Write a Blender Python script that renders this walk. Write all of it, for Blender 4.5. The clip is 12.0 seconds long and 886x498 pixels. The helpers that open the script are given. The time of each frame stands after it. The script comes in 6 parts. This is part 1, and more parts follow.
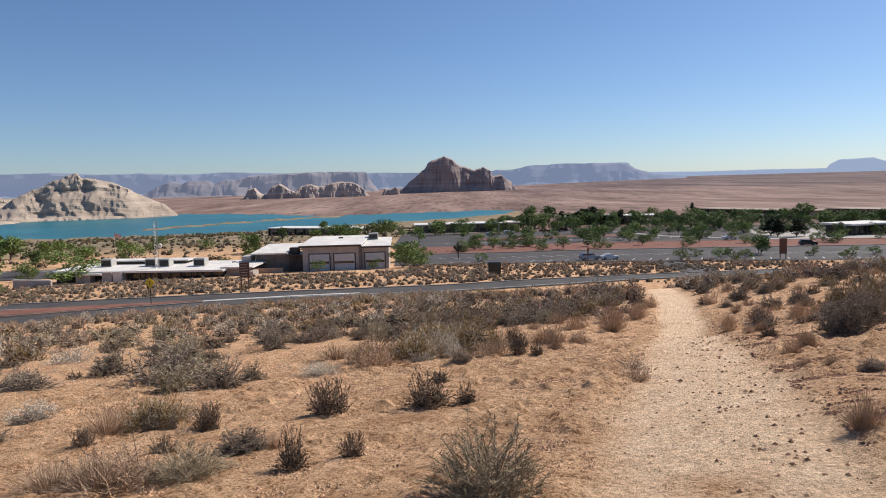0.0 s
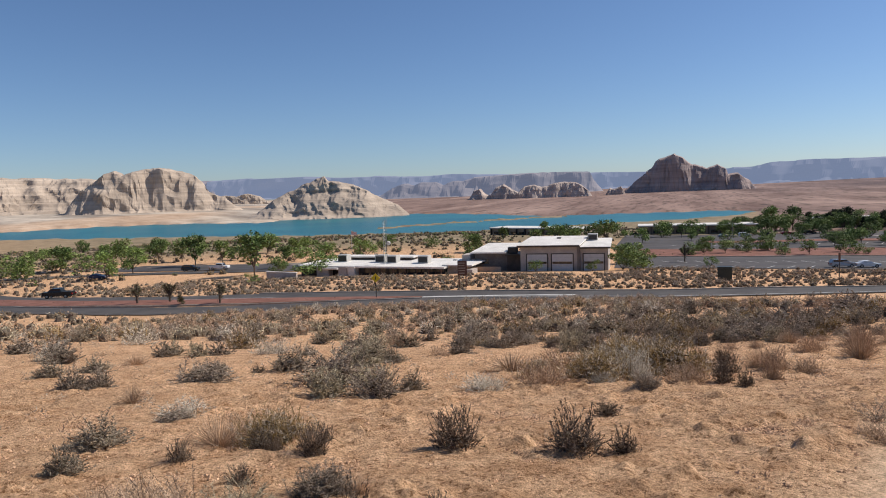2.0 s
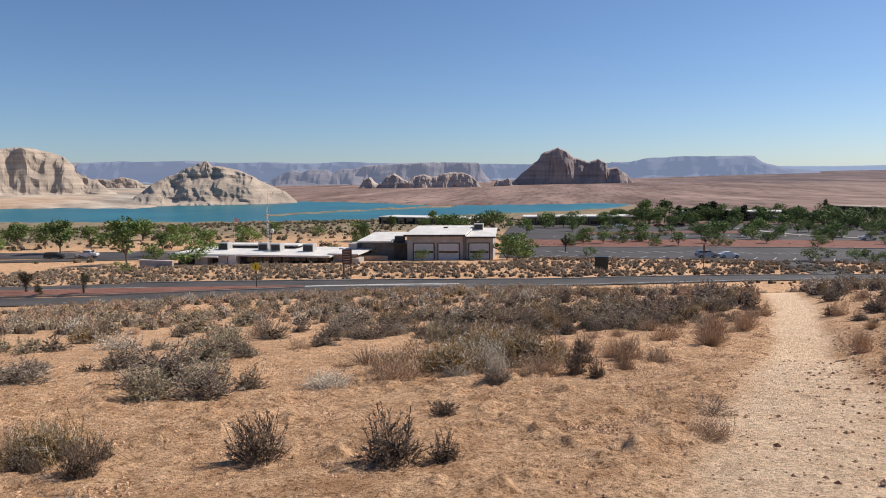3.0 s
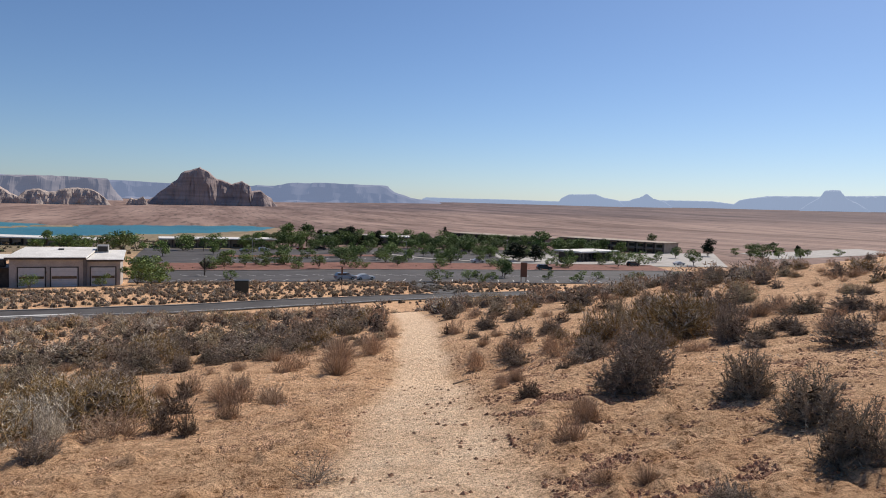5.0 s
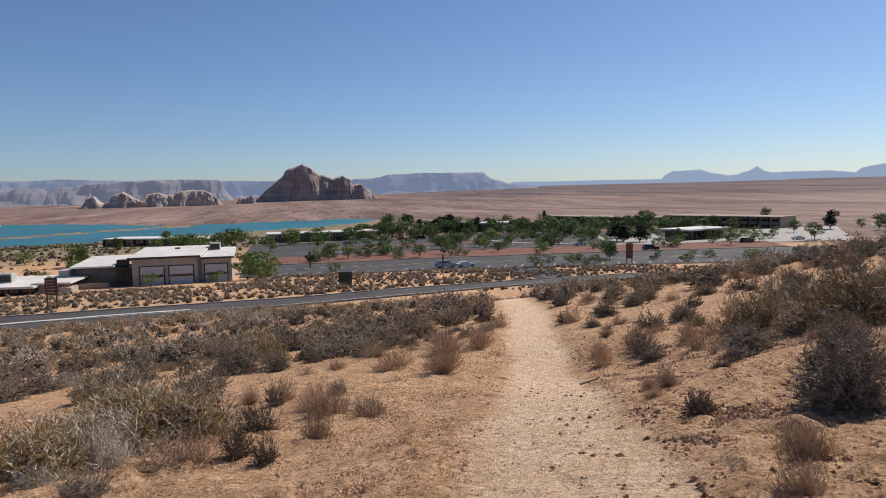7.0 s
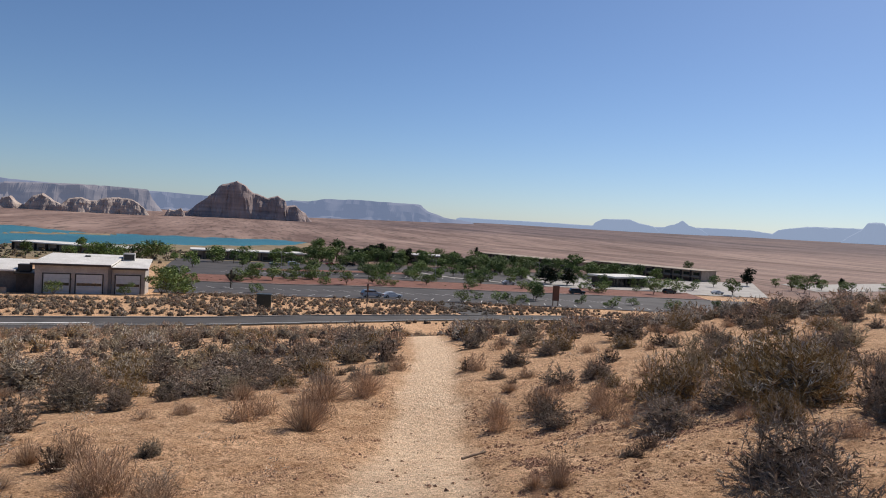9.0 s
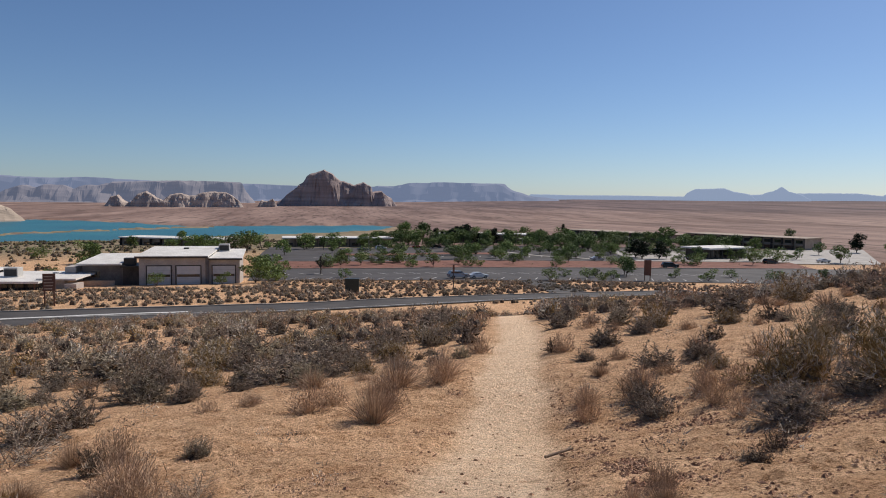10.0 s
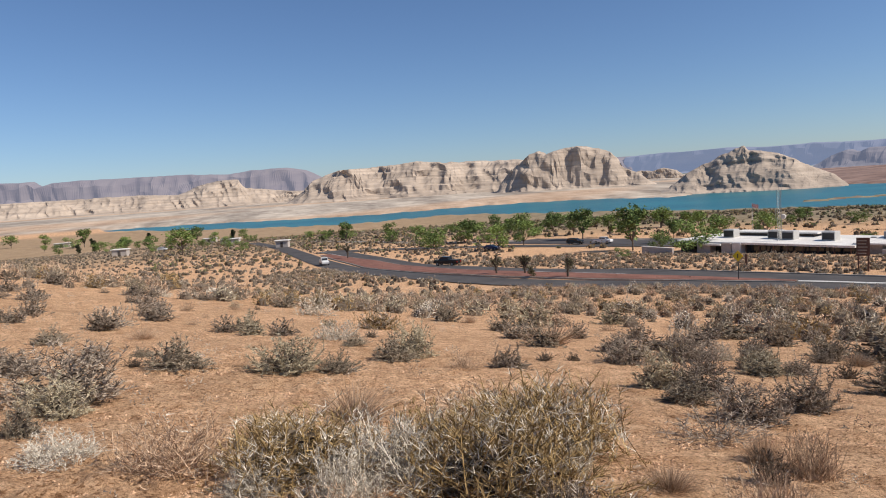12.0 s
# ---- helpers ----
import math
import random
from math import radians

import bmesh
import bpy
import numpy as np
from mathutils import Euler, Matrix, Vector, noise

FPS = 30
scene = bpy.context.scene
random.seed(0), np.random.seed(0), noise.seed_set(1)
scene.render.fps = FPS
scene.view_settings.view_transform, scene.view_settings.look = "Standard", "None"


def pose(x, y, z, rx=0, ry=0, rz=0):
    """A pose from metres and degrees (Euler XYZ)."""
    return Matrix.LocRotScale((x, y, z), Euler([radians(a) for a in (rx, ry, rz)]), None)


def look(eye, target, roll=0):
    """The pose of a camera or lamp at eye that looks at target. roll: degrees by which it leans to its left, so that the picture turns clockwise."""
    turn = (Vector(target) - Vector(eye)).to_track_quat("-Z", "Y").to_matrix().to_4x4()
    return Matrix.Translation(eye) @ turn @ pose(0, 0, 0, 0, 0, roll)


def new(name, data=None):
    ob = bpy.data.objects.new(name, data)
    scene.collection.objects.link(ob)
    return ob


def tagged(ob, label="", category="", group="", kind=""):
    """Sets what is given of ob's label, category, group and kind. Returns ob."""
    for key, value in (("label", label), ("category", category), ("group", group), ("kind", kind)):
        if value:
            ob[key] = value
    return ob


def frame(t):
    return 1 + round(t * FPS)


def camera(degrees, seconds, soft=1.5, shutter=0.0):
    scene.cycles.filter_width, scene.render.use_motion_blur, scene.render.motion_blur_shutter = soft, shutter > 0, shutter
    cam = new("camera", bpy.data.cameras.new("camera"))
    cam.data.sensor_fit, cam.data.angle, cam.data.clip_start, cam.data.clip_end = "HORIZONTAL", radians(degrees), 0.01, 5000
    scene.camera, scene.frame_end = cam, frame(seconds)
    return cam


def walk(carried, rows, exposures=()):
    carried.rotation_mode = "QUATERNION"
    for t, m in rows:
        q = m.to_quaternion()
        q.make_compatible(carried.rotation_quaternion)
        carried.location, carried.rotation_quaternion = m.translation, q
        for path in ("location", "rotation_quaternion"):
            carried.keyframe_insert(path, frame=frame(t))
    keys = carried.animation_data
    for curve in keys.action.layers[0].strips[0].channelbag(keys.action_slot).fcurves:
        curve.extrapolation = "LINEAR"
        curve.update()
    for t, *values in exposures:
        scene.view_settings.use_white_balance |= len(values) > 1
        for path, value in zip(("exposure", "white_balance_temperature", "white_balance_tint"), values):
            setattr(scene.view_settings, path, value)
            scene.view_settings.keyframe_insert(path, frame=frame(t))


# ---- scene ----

cam = camera(64.0, 12.0, soft=1.0)
PATH = [
    (0, (0.253, -0.518, 1.829), (0.245, 1.475, 1.654), -1.4),
    (0.5, (0.471, -0.033, 1.778), (0.651, 1.952, 1.612), -1.1),
    (1, (0.698, 0.407, 1.74), (0.924, 2.386, 1.568), -0.7),
    (1.5, (0.802, 0.799, 1.711), (0.557, 2.777, 1.548), -2.1),
    (2, (0.908, 1.219, 1.687), (0.289, 3.115, 1.53), -1.8),
    (2.5, (1.109, 1.7, 1.615), (0.461, 3.584, 1.435), -1.0),
    (3, (1.379, 2.224, 1.552), (1.061, 4.189, 1.358), -0.6),
    (3.5, (1.657, 2.707, 1.485), (1.673, 4.699, 1.3), -0.1),
    (3.7, (1.714, 2.908, 1.469), (1.848, 4.895, 1.288), 0.5),
    (5.3, (2.158, 4.427, 1.302), (2.856, 6.298, 1.19), 1.7),
    (5.5, (2.164, 4.575, 1.265), (2.874, 6.441, 1.153), 1.8),
    (6, (2.208, 5.095, 1.174), (2.871, 6.975, 1.02), 1.1),
    (6.5, (2.362, 5.636, 1.103), (2.839, 7.57, 0.926), -0.7),
    (6.7, (2.387, 5.845, 1.108), (2.769, 7.8, 0.93), -1.3),
    (8.3, (3.308, 7.539, 1.058), (3.818, 9.473, 1.036), 2.2),
    (8.5, (3.476, 7.705, 1.045), (4.043, 9.623, 1.019), 2.7),
    (9, (3.823, 8.244, 0.98), (4.388, 10.161, 0.913), 3.4),
    (9.5, (4.093, 8.779, 0.922), (4.599, 10.712, 0.818), 2.5),
    (10, (4.365, 9.434, 0.797), (4.695, 11.402, 0.666), 0.7),
    (10.5, (4.592, 10.083, 0.736), (4.683, 12.074, 0.574), -1.6),
    (11, (4.687, 10.627, 0.667), (4.08, 12.526, 0.507), -2.4),
    (11.5, (4.702, 11.146, 0.587), (3.548, 12.772, 0.427), -3.1),
    (12, (4.73, 11.709, 0.482), (3.18, 12.962, 0.31), -3.6),
]
walk(cam, [(t, look(eye, target, roll)) for t, eye, target, roll in PATH],
     exposures=[(0.0, 0.12), (1.5, 0.04), (2.5, 0.08), (3.7, 0.12), (5.5, -0.06), (8.5, -0.08), (9.5, -0.14), (10.5, -0.2), (11.0, -0.18), (11.5, 0.04), (12.0, 0.08)])

# ---- sky and sun ----
SUN_AZ, SUN_EL = -58.0, 43.0
world = bpy.data.worlds.new("sky")
scene.world = world
world.use_nodes = True
wn = world.node_tree.nodes
wn.clear()
sky = wn.new("ShaderNodeTexSky")
sky.sky_type = "NISHITA"
sky.sun_disc = False
sky.sun_elevation = radians(SUN_EL)
sky.sun_rotation = radians(-SUN_AZ)
sky.altitude, sky.air_density, sky.dust_density, sky.ozone_density = 1200, 1.0, 0.9, 6.0
sky_light = wn.new("ShaderNodeBackground")
sky_light.inputs["Strength"].default_value = 0.094
sky_out = wn.new("ShaderNodeOutputWorld")
tint = wn.new("ShaderNodeMix")
tint.data_type, tint.blend_type = "RGBA", "MULTIPLY"
tint.inputs[0].default_value, tint.inputs[7].default_value = 1.0, (0.95, 0.965, 1.015, 1)
world.node_tree.links.new(sky.outputs[0], tint.inputs[6])
world.node_tree.links.new(tint.outputs[2], sky_light.inputs["Color"])
world.node_tree.links.new(sky_light.outputs[0], sky_out.inputs["Surface"])
sun = new("sun", bpy.data.lights.new("sun", "SUN"))
sun.data.energy, sun.data.angle, sun.data.color = 5.0, radians(0.53), (1.0, 0.915, 0.815)
toward = Vector((-math.sin(radians(SUN_AZ)) * math.cos(radians(SUN_EL)), math.cos(radians(SUN_AZ)) * math.cos(radians(SUN_EL)), math.sin(radians(SUN_EL))))
sun.matrix_world = look(toward * 200, (0, 0, 0))


# ---- materials ----
def nodes_of(name):
    m = bpy.data.materials.new(name)
    m.use_nodes = True
    n, l = m.node_tree.nodes, m.node_tree.links
    return m, n, l, n["Principled BSDF"]


def noise_node(n, l, scale, detail=4.0, vector=None, rough=0.6):
    t = n.new("ShaderNodeTexNoise")
    t.inputs["Scale"].default_value, t.inputs["Detail"].default_value, t.inputs["Roughness"].default_value = scale, detail, rough
    if vector is not None:
        l.new(vector, t.inputs["Vector"])
    return t


def ramp(n, l, fac, lo, hi, a=0.35, b=0.65):
    r = n.new("ShaderNodeValToRGB")
    r.color_ramp.elements[0].position, r.color_ramp.elements[1].position = a, b
    r.color_ramp.elements[0].color, r.color_ramp.elements[1].color = (*lo, 1), (*hi, 1)
    l.new(fac, r.inputs[0])
    return r.outputs[0]


def mixed(n, l, fac, a, b, mode="MIX"):
    m = n.new("ShaderNodeMix")
    m.data_type, m.blend_type = "RGBA", mode
    for value, socket in ((fac, m.inputs[0]), (a, m.inputs[6]), (b, m.inputs[7])):
        if isinstance(value, (int, float)):
            socket.default_value = value
        elif isinstance(value, tuple):
            socket.default_value = (*value, 1)
        else:
            l.new(value, socket)
    return m.outputs[2]


def surface(name, lo, hi, scale=6.0, fine=40.0, rough=0.85, bump=0.2, depth=0.01, metal=0.0, per_object=0.0, per_island=0.0, grain=0.25, spec=0.3):
    """A worn matt surface: two tones at two scales, with fine relief."""
    m, n, l, b = nodes_of(name)
    geo = n.new("ShaderNodeNewGeometry")
    big = noise_node(n, l, scale, 5, geo.outputs["Position"])
    small = noise_node(n, l, fine, 3, geo.outputs["Position"])
    col = ramp(n, l, big.outputs[0], lo, hi)
    dark = ramp(n, l, small.outputs[0], (1 - grain,) * 3, (1 + grain * 0.4,) * 3)
    col = mixed(n, l, 1.0, col, dark, "MULTIPLY")
    for amount, source in ((per_object, "o"), (per_island, "i")):
        if amount:
            rnd = n.new("ShaderNodeObjectInfo").outputs["Random"] if source == "o" else geo.outputs["Random Per Island"]
            col = mixed(n, l, 1.0, col, ramp(n, l, rnd, (1 - amount,) * 3, (1 + amount,) * 3, 0, 1), "MULTIPLY")
    l.new(col, b.inputs["Base Color"])
    b.inputs["Roughness"].default_value, b.inputs["Metallic"].default_value = rough, metal
    b.inputs["Specular IOR Level"].default_value = spec
    if bump:
        bp = n.new("ShaderNodeBump")
        bp.inputs["Strength"].default_value, bp.inputs["Distance"].default_value = bump, depth
        l.new(small.outputs[0], bp.inputs["Height"])
        l.new(bp.outputs[0], b.inputs["Normal"])
    return m


def ground_material():
    m, n, l, b = nodes_of("desert_ground")
    geo = n.new("ShaderNodeNewGeometry")
    pos = geo.outputs["Position"]

    def mask(name):
        a = n.new("ShaderNodeAttribute")
        a.attribute_name = name
        return a.outputs["Fac"]
    large, mid, fine = noise_node(n, l, 0.35, 4, pos), noise_node(n, l, 2.4, 6, pos), noise_node(n, l, 38.0, 5, pos, 0.7)
    sand = ramp(n, l, mid.outputs[0], (0.50, 0.30, 0.17), (0.80, 0.555, 0.36), 0.3, 0.72)
    sand = mixed(n, l, 1.0, sand, ramp(n, l, large.outputs[0], (0.86, 0.84, 0.80), (1.1, 1.08, 1.05), 0.3, 0.7), "MULTIPLY")
    trail = ramp(n, l, mid.outputs[0], (0.83, 0.59, 0.39), (0.93, 0.725, 0.52), 0.3, 0.7)
    col = mixed(n, l, mask("trail"), sand, trail)
    crust = n.new("ShaderNodeTexVoronoi")
    crust.inputs["Scale"].default_value = 11.0
    l.new(pos, crust.inputs["Vector"])
    col = mixed(n, l, 1.0, col, ramp(n, l, crust.outputs["Distance"], (1.06,) * 3, (0.86, 0.83, 0.80), 0.25, 0.75), "MULTIPLY")
    # fine grain, its dark end also standing for shade cast by clods
    col = mixed(n, l, 1.0, col, ramp(n, l, fine.outputs[0], (0.58, 0.53, 0.48), (1.14, 1.13, 1.12), 0.32, 0.56), "MULTIPLY")
    # dark flecks in the soil colour stand in for the shade of small clods
    fleck = noise_node(n, l, 16.0, 5, pos, 0.72)
    clod_shade = ramp(n, l, fleck.outputs[0], (1.08,) * 3, (0.46, 0.385, 0.32), 0.525, 0.61)
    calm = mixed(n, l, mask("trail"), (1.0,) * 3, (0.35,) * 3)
    col = mixed(n, l, calm, col, mixed(n, l, 1.0, col, clod_shade, "MULTIPLY"))
    spots = noise_node(n, l, 0.12, 6, pos, 0.7)
    scrub = ramp(n, l, spots.outputs[0], (0.15, 0.12, 0.072), (0.36, 0.28, 0.18), 0.35, 0.68)
    col = mixed(n, l, mask("scrub"), col, scrub)
    swath, tuft = n.new("ShaderNodeMapping"), n.new("ShaderNodeMapping")
    swath.inputs["Scale"].default_value, tuft.inputs["Scale"].default_value = (0.011, 0.0016, 0.0), (0.10, 0.010, 0.0)
    l.new(pos, swath.inputs["Vector"])
    l.new(pos, tuft.inputs["Vector"])
    wash = noise_node(n, l, 1.0, 9, swath.outputs[0], 0.68)
    bush = noise_node(n, l, 1.0, 3, tuft.outputs[0], 0.6)
    red = ramp(n, l, wash.outputs[0], (0.135, 0.083, 0.068), (0.36, 0.25, 0.205), 0.36, 0.66)
    red = mixed(n, l, 1.0, red, ramp(n, l, bush.outputs[0], (1.08,) * 3, (0.5, 0.52, 0.52), 0.52, 0.66), "MULTIPLY")
    col = mixed(n, l, mask("red"), col, red)
    dusk = ramp(n, l, wash.outputs[0], (0.085, 0.06, 0.062), (0.23, 0.16, 0.145), 0.38, 0.66)
    dusk = mixed(n, l, 1.0, dusk, ramp(n, l, bush.outputs[0], (1.05,) * 3, (0.6, 0.62, 0.64), 0.52, 0.66), "MULTIPLY")
    col = mixed(n, l, mask("steppe"), col, dusk)
    stretch = n.new("ShaderNodeMapping")
    stretch.inputs["Scale"].default_value = (1, 1, 9)
    l.new(pos, stretch.inputs["Vector"])
    bands = noise_node(n, l, 0.03, 8, stretch.outputs[0], 0.6)
    aim, bench = n.new("ShaderNodeMapping"), n.new("ShaderNodeMapping")
    aim.inputs["Rotation"].default_value = (0, 0, radians(-55))
    bench.inputs["Scale"].default_value = (0.009, 0.0024, 0.0)
    l.new(pos, aim.inputs["Vector"])
    l.new(aim.outputs[0], bench.inputs["Vector"])
    shelf = noise_node(n, l, 1.0, 10, bench.outputs[0], 0.7)
    pale = ramp(n, l, bands.outputs[0], (0.36, 0.30, 0.24), (0.56, 0.49, 0.40), 0.36, 0.62)
    pale = mixed(n, l, 1.0, pale, ramp(n, l, shelf.outputs[0], (0.52, 0.51, 0.52), (1.12, 1.12, 1.12), 0.38, 0.58), "MULTIPLY")
    col = mixed(n, l, mask("pale"), col, pale)
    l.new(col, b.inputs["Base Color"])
    b.inputs["Roughness"].default_value, b.inputs["Specular IOR Level"].default_value = 0.95, 0.15
    b1, b2 = n.new("ShaderNodeBump"), n.new("ShaderNodeBump")
    b1.inputs["Strength"].default_value, b1.inputs["Distance"].default_value = 1.0, 0.10
    b2.inputs["Strength"].default_value, b2.inputs["Distance"].default_value = 1.0, 0.035
    foot = noise_node(n, l, 9.0, 6, pos, 0.65)
    l.new(foot.outputs[0], b1.inputs["Height"])
    l.new(fine.outputs[0], b2.inputs["Height"])
    l.new(b1.outputs[0], b2.inputs["Normal"])
    l.new(b2.outputs[0], b.inputs["Normal"])
    return m


def rock_material(name, lo, hi, band=0.22, haze_glow=None, tall=0.05):
    """Bedded sandstone: thin level strata, streaks down the faces. Far ones get distance haze as emission."""
    m, n, l, b = nodes_of(name)
    geo = n.new("ShaderNodeNewGeometry")
    flat, steep = n.new("ShaderNodeMapping"), n.new("ShaderNodeMapping")
    flat.inputs["Scale"].default_value, steep.inputs["Scale"].default_value = (0.004, 0.004, band), (0.03, 0.03, 0.012)
    l.new(geo.outputs["Position"], flat.inputs["Vector"])
    l.new(geo.outputs["Position"], steep.inputs["Vector"])
    strata, streak = noise_node(n, l, 1.0, 6, flat.outputs[0], 0.65), noise_node(n, l, 1.0, 6, steep.outputs[0], 0.6)
    lump = noise_node(n, l, tall, 6, geo.outputs["Position"], 0.65)
    col = ramp(n, l, strata.outputs[0], lo, hi, 0.35, 0.62)
    col = mixed(n, l, 0.0 if haze_glow else 0.45, col, ramp(n, l, streak.outputs[0], (0.66, 0.64, 0.63), (1.12, 1.1, 1.08), 0.35, 0.62), "MULTIPLY")
    l.new(col, b.inputs["Base Color"])
    b.inputs["Roughness"].default_value, b.inputs["Specular IOR Level"].default_value = 0.95, 0.1
    # air haze put in as an even emission over the rock
    if haze_glow:
        b.inputs["Emission Color"].default_value = (*haze_glow, 1)
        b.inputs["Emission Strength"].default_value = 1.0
    bp = n.new("ShaderNodeBump")
    bp.inputs["Strength"].default_value, bp.inputs["Distance"].default_value = 0.35 if haze_glow else 0.65, 4.5
    both = mixed(n, l, 0.5, lump.outputs[0], strata.outputs[0])
    l.new(both, bp.inputs["Height"])
    l.new(bp.outputs[0], b.inputs["Normal"])
    return m


def water_material():
    m, n, l, b = nodes_of("lake_water")
    geo = n.new("ShaderNodeNewGeometry")
    ripple = noise_node(n, l, 0.9, 4, geo.outputs["Position"])
    drift = noise_node(n, l, 0.01, 4, geo.outputs["Position"])
    l.new(ramp(n, l, drift.outputs[0], (0.022, 0.125, 0.165), (0.036, 0.175, 0.205)), b.inputs["Base Color"])
    b.inputs["Roughness"].default_value, b.inputs["IOR"].default_value = 0.32, 1.33
    b.inputs["Specular IOR Level"].default_value = 0.12
    bp = n.new("ShaderNodeBump")
    bp.inputs["Strength"].default_value, bp.inputs["Distance"].default_value = 0.7, 0.3
    l.new(ripple.outputs[0], bp.inputs["Height"])
    l.new(bp.outputs[0], b.inputs["Normal"])
    return m


def plain(name, color, rough=0.5, metal=0.0, spec=0.5):
    return surface(name, tuple(c * 0.88 for c in color), color, 1.5, 30, rough, 0.05, 0.003, metal, grain=0.1, spec=spec)


GROUND = ground_material()
WATER = water_material()
ASPHALT = surface("asphalt", (0.062, 0.056, 0.053), (0.10, 0.09, 0.084), 0.25, 9.0, 0.85, 0.3, 0.01)
LOT_ASPHALT = surface("parking_asphalt", (0.06, 0.054, 0.053), (0.095, 0.086, 0.084), 0.12, 6.0, 0.85, 0.2, 0.01)
PALE_ROAD = surface("sandy_asphalt", (0.17, 0.145, 0.12), (0.30, 0.26, 0.215), 0.15, 6.0, 0.9, 0.2, 0.01)
GRAVEL = surface("red_gravel", (0.17, 0.072, 0.05), (0.27, 0.125, 0.09), 0.4, 6.0, 0.95, 0.6, 0.03)
KERB = surface("kerb_concrete", (0.30, 0.26, 0.22), (0.42, 0.37, 0.31), 1.0, 12.0, 0.9, 0.2, 0.01)
LINE = surface("road_paint", (0.50, 0.49, 0.46), (0.72, 0.70, 0.66), 0.8, 8.0, 0.7, 0.05, 0.003)
CONCRETE = surface("pale_concrete", (0.36, 0.33, 0.30), (0.48, 0.45, 0.41), 0.2, 4.0, 0.9, 0.1, 0.01)
ROOF = surface("white_roof_membrane", (0.66, 0.63, 0.58), (0.82, 0.79, 0.74), 0.35, 5.0, 0.7, 0.1, 0.01)
STUCCO = surface("beige_stucco", (0.40, 0.355, 0.32), (0.50, 0.45, 0.41), 0.5, 10.0, 0.9, 0.2, 0.01)
WHITE_STUCCO = surface("white_stucco", (0.62, 0.58, 0.53), (0.76, 0.72, 0.67), 0.6, 10.0, 0.9, 0.2, 0.01)
GREY_WALL = surface("grey_block_wall", (0.15, 0.135, 0.125), (0.22, 0.20, 0.185), 0.7, 8.0, 0.9, 0.2, 0.01)
# brown darkened in the colour to stand for shade, as under the eaves
DARK_WALL = surface("brown_wall_shade_tone", (0.055, 0.045, 0.04), (0.10, 0.083, 0.072), 0.7, 8.0, 0.8, 0.2, 0.01)
TAN_WALL = surface("tan_hotel_wall", (0.34, 0.265, 0.205), (0.46, 0.375, 0.30), 0.4, 6.0, 0.9, 0.1, 0.01)
DOOR_WHITE = plain("white_garage_door", (0.60, 0.60, 0.60), 0.45)
GLASS = surface("dark_window_glass", (0.015, 0.018, 0.02), (0.03, 0.034, 0.038), 0.5, 4.0, 0.08, 0.0, spec=0.6)
METAL = plain("galvanised_metal", (0.42, 0.42, 0.41), 0.4, 0.8)
DUCT = plain("painted_metal_cooler", (0.55, 0.53, 0.49), 0.5, 0.2)
DARK_METAL = plain("dark_painted_metal", (0.04, 0.038, 0.036), 0.5, 0.3)
GREEN_BOX = plain("dark_green_cabinet_paint", (0.022, 0.032, 0.026), 0.45)
YELLOW = plain("yellow_sign_sheeting", (0.95, 0.62, 0.02), 0.4)
BROWN = plain("brown_sign_paint", (0.12, 0.055, 0.035), 0.6)
RUBBER = plain("tyre_rubber", (0.02, 0.02, 0.02), 0.85, spec=0.2)
# rust-brown stone; on the bank's crust this brown stands for clod shade
RUST_SHADE_ROCK = surface("rust_shade_rock", (0.26, 0.135, 0.08), (0.42, 0.235, 0.145), 5.0, 60.0, 0.95, 0.5, 0.02, per_island=0.3)
SAND_CLOD = surface("sandy_clod", (0.46, 0.265, 0.15), (0.70, 0.46, 0.29), 7.0, 70.0, 0.95, 0.5, 0.02, per_island=0.3)


def twig_material(name, lo, hi, tip=None):
    return surface(name, lo, hi, 9.0, 60.0, 0.9, 0.0, per_object=0.22, per_island=0.34, grain=0.2, spec=0.1)


GREY_TWIG = twig_material("grey_twigs", (0.20, 0.16, 0.12), (0.45, 0.37, 0.29))
SAGE_TWIG = twig_material("sage_grey_twigs", (0.235, 0.19, 0.135), (0.47, 0.40, 0.30))
DARK_TWIG = twig_material("dark_twigs", (0.10, 0.076, 0.057), (0.27, 0.21, 0.16))
TAN_TWIG = twig_material("dry_tan_grass", (0.35, 0.23, 0.145), (0.63, 0.465, 0.325))
BROOM_TWIG = twig_material("brown_green_stems", (0.22, 0.145, 0.06), (0.45, 0.315, 0.15))
PALE_TWIG = twig_material("pale_green_leaves", (0.32, 0.27, 0.175), (0.58, 0.505, 0.365))
WIRY_TWIG = twig_material("olive_brown_twigs", (0.25, 0.20, 0.13), (0.48, 0.40, 0.275))
# dark inner colour that stands for the shade within shrubs
HEART_SHADE = twig_material("shrub_heart_shade", (0.09, 0.07, 0.052), (0.17, 0.135, 0.10))
STRAW_TWIG = twig_material("bleached_straw", (0.44, 0.385, 0.30), (0.72, 0.65, 0.54))
LEAF = surface("tree_leaves", (0.07, 0.115, 0.028), (0.15, 0.21, 0.065), 0.7, 12.0, 0.7, 0.0, per_object=0.25, per_island=0.4, spec=0.25)
LEAF_BRIGHT = surface("bright_tree_leaves", (0.115, 0.17, 0.038), (0.22, 0.29, 0.085), 0.7, 12.0, 0.7, 0.0, per_object=0.25, per_island=0.35, spec=0.25)
LEAF_DARK = surface("dark_evergreen_leaves", (0.010, 0.018, 0.008), (0.028, 0.04, 0.016), 0.7, 12.0, 0.8, 0.0, per_object=0.2, per_island=0.4, spec=0.2)
BARK = surface("tree_bark", (0.075, 0.055, 0.042), (0.15, 0.115, 0.09), 3.0, 30.0, 0.95, 0.4, 0.02)
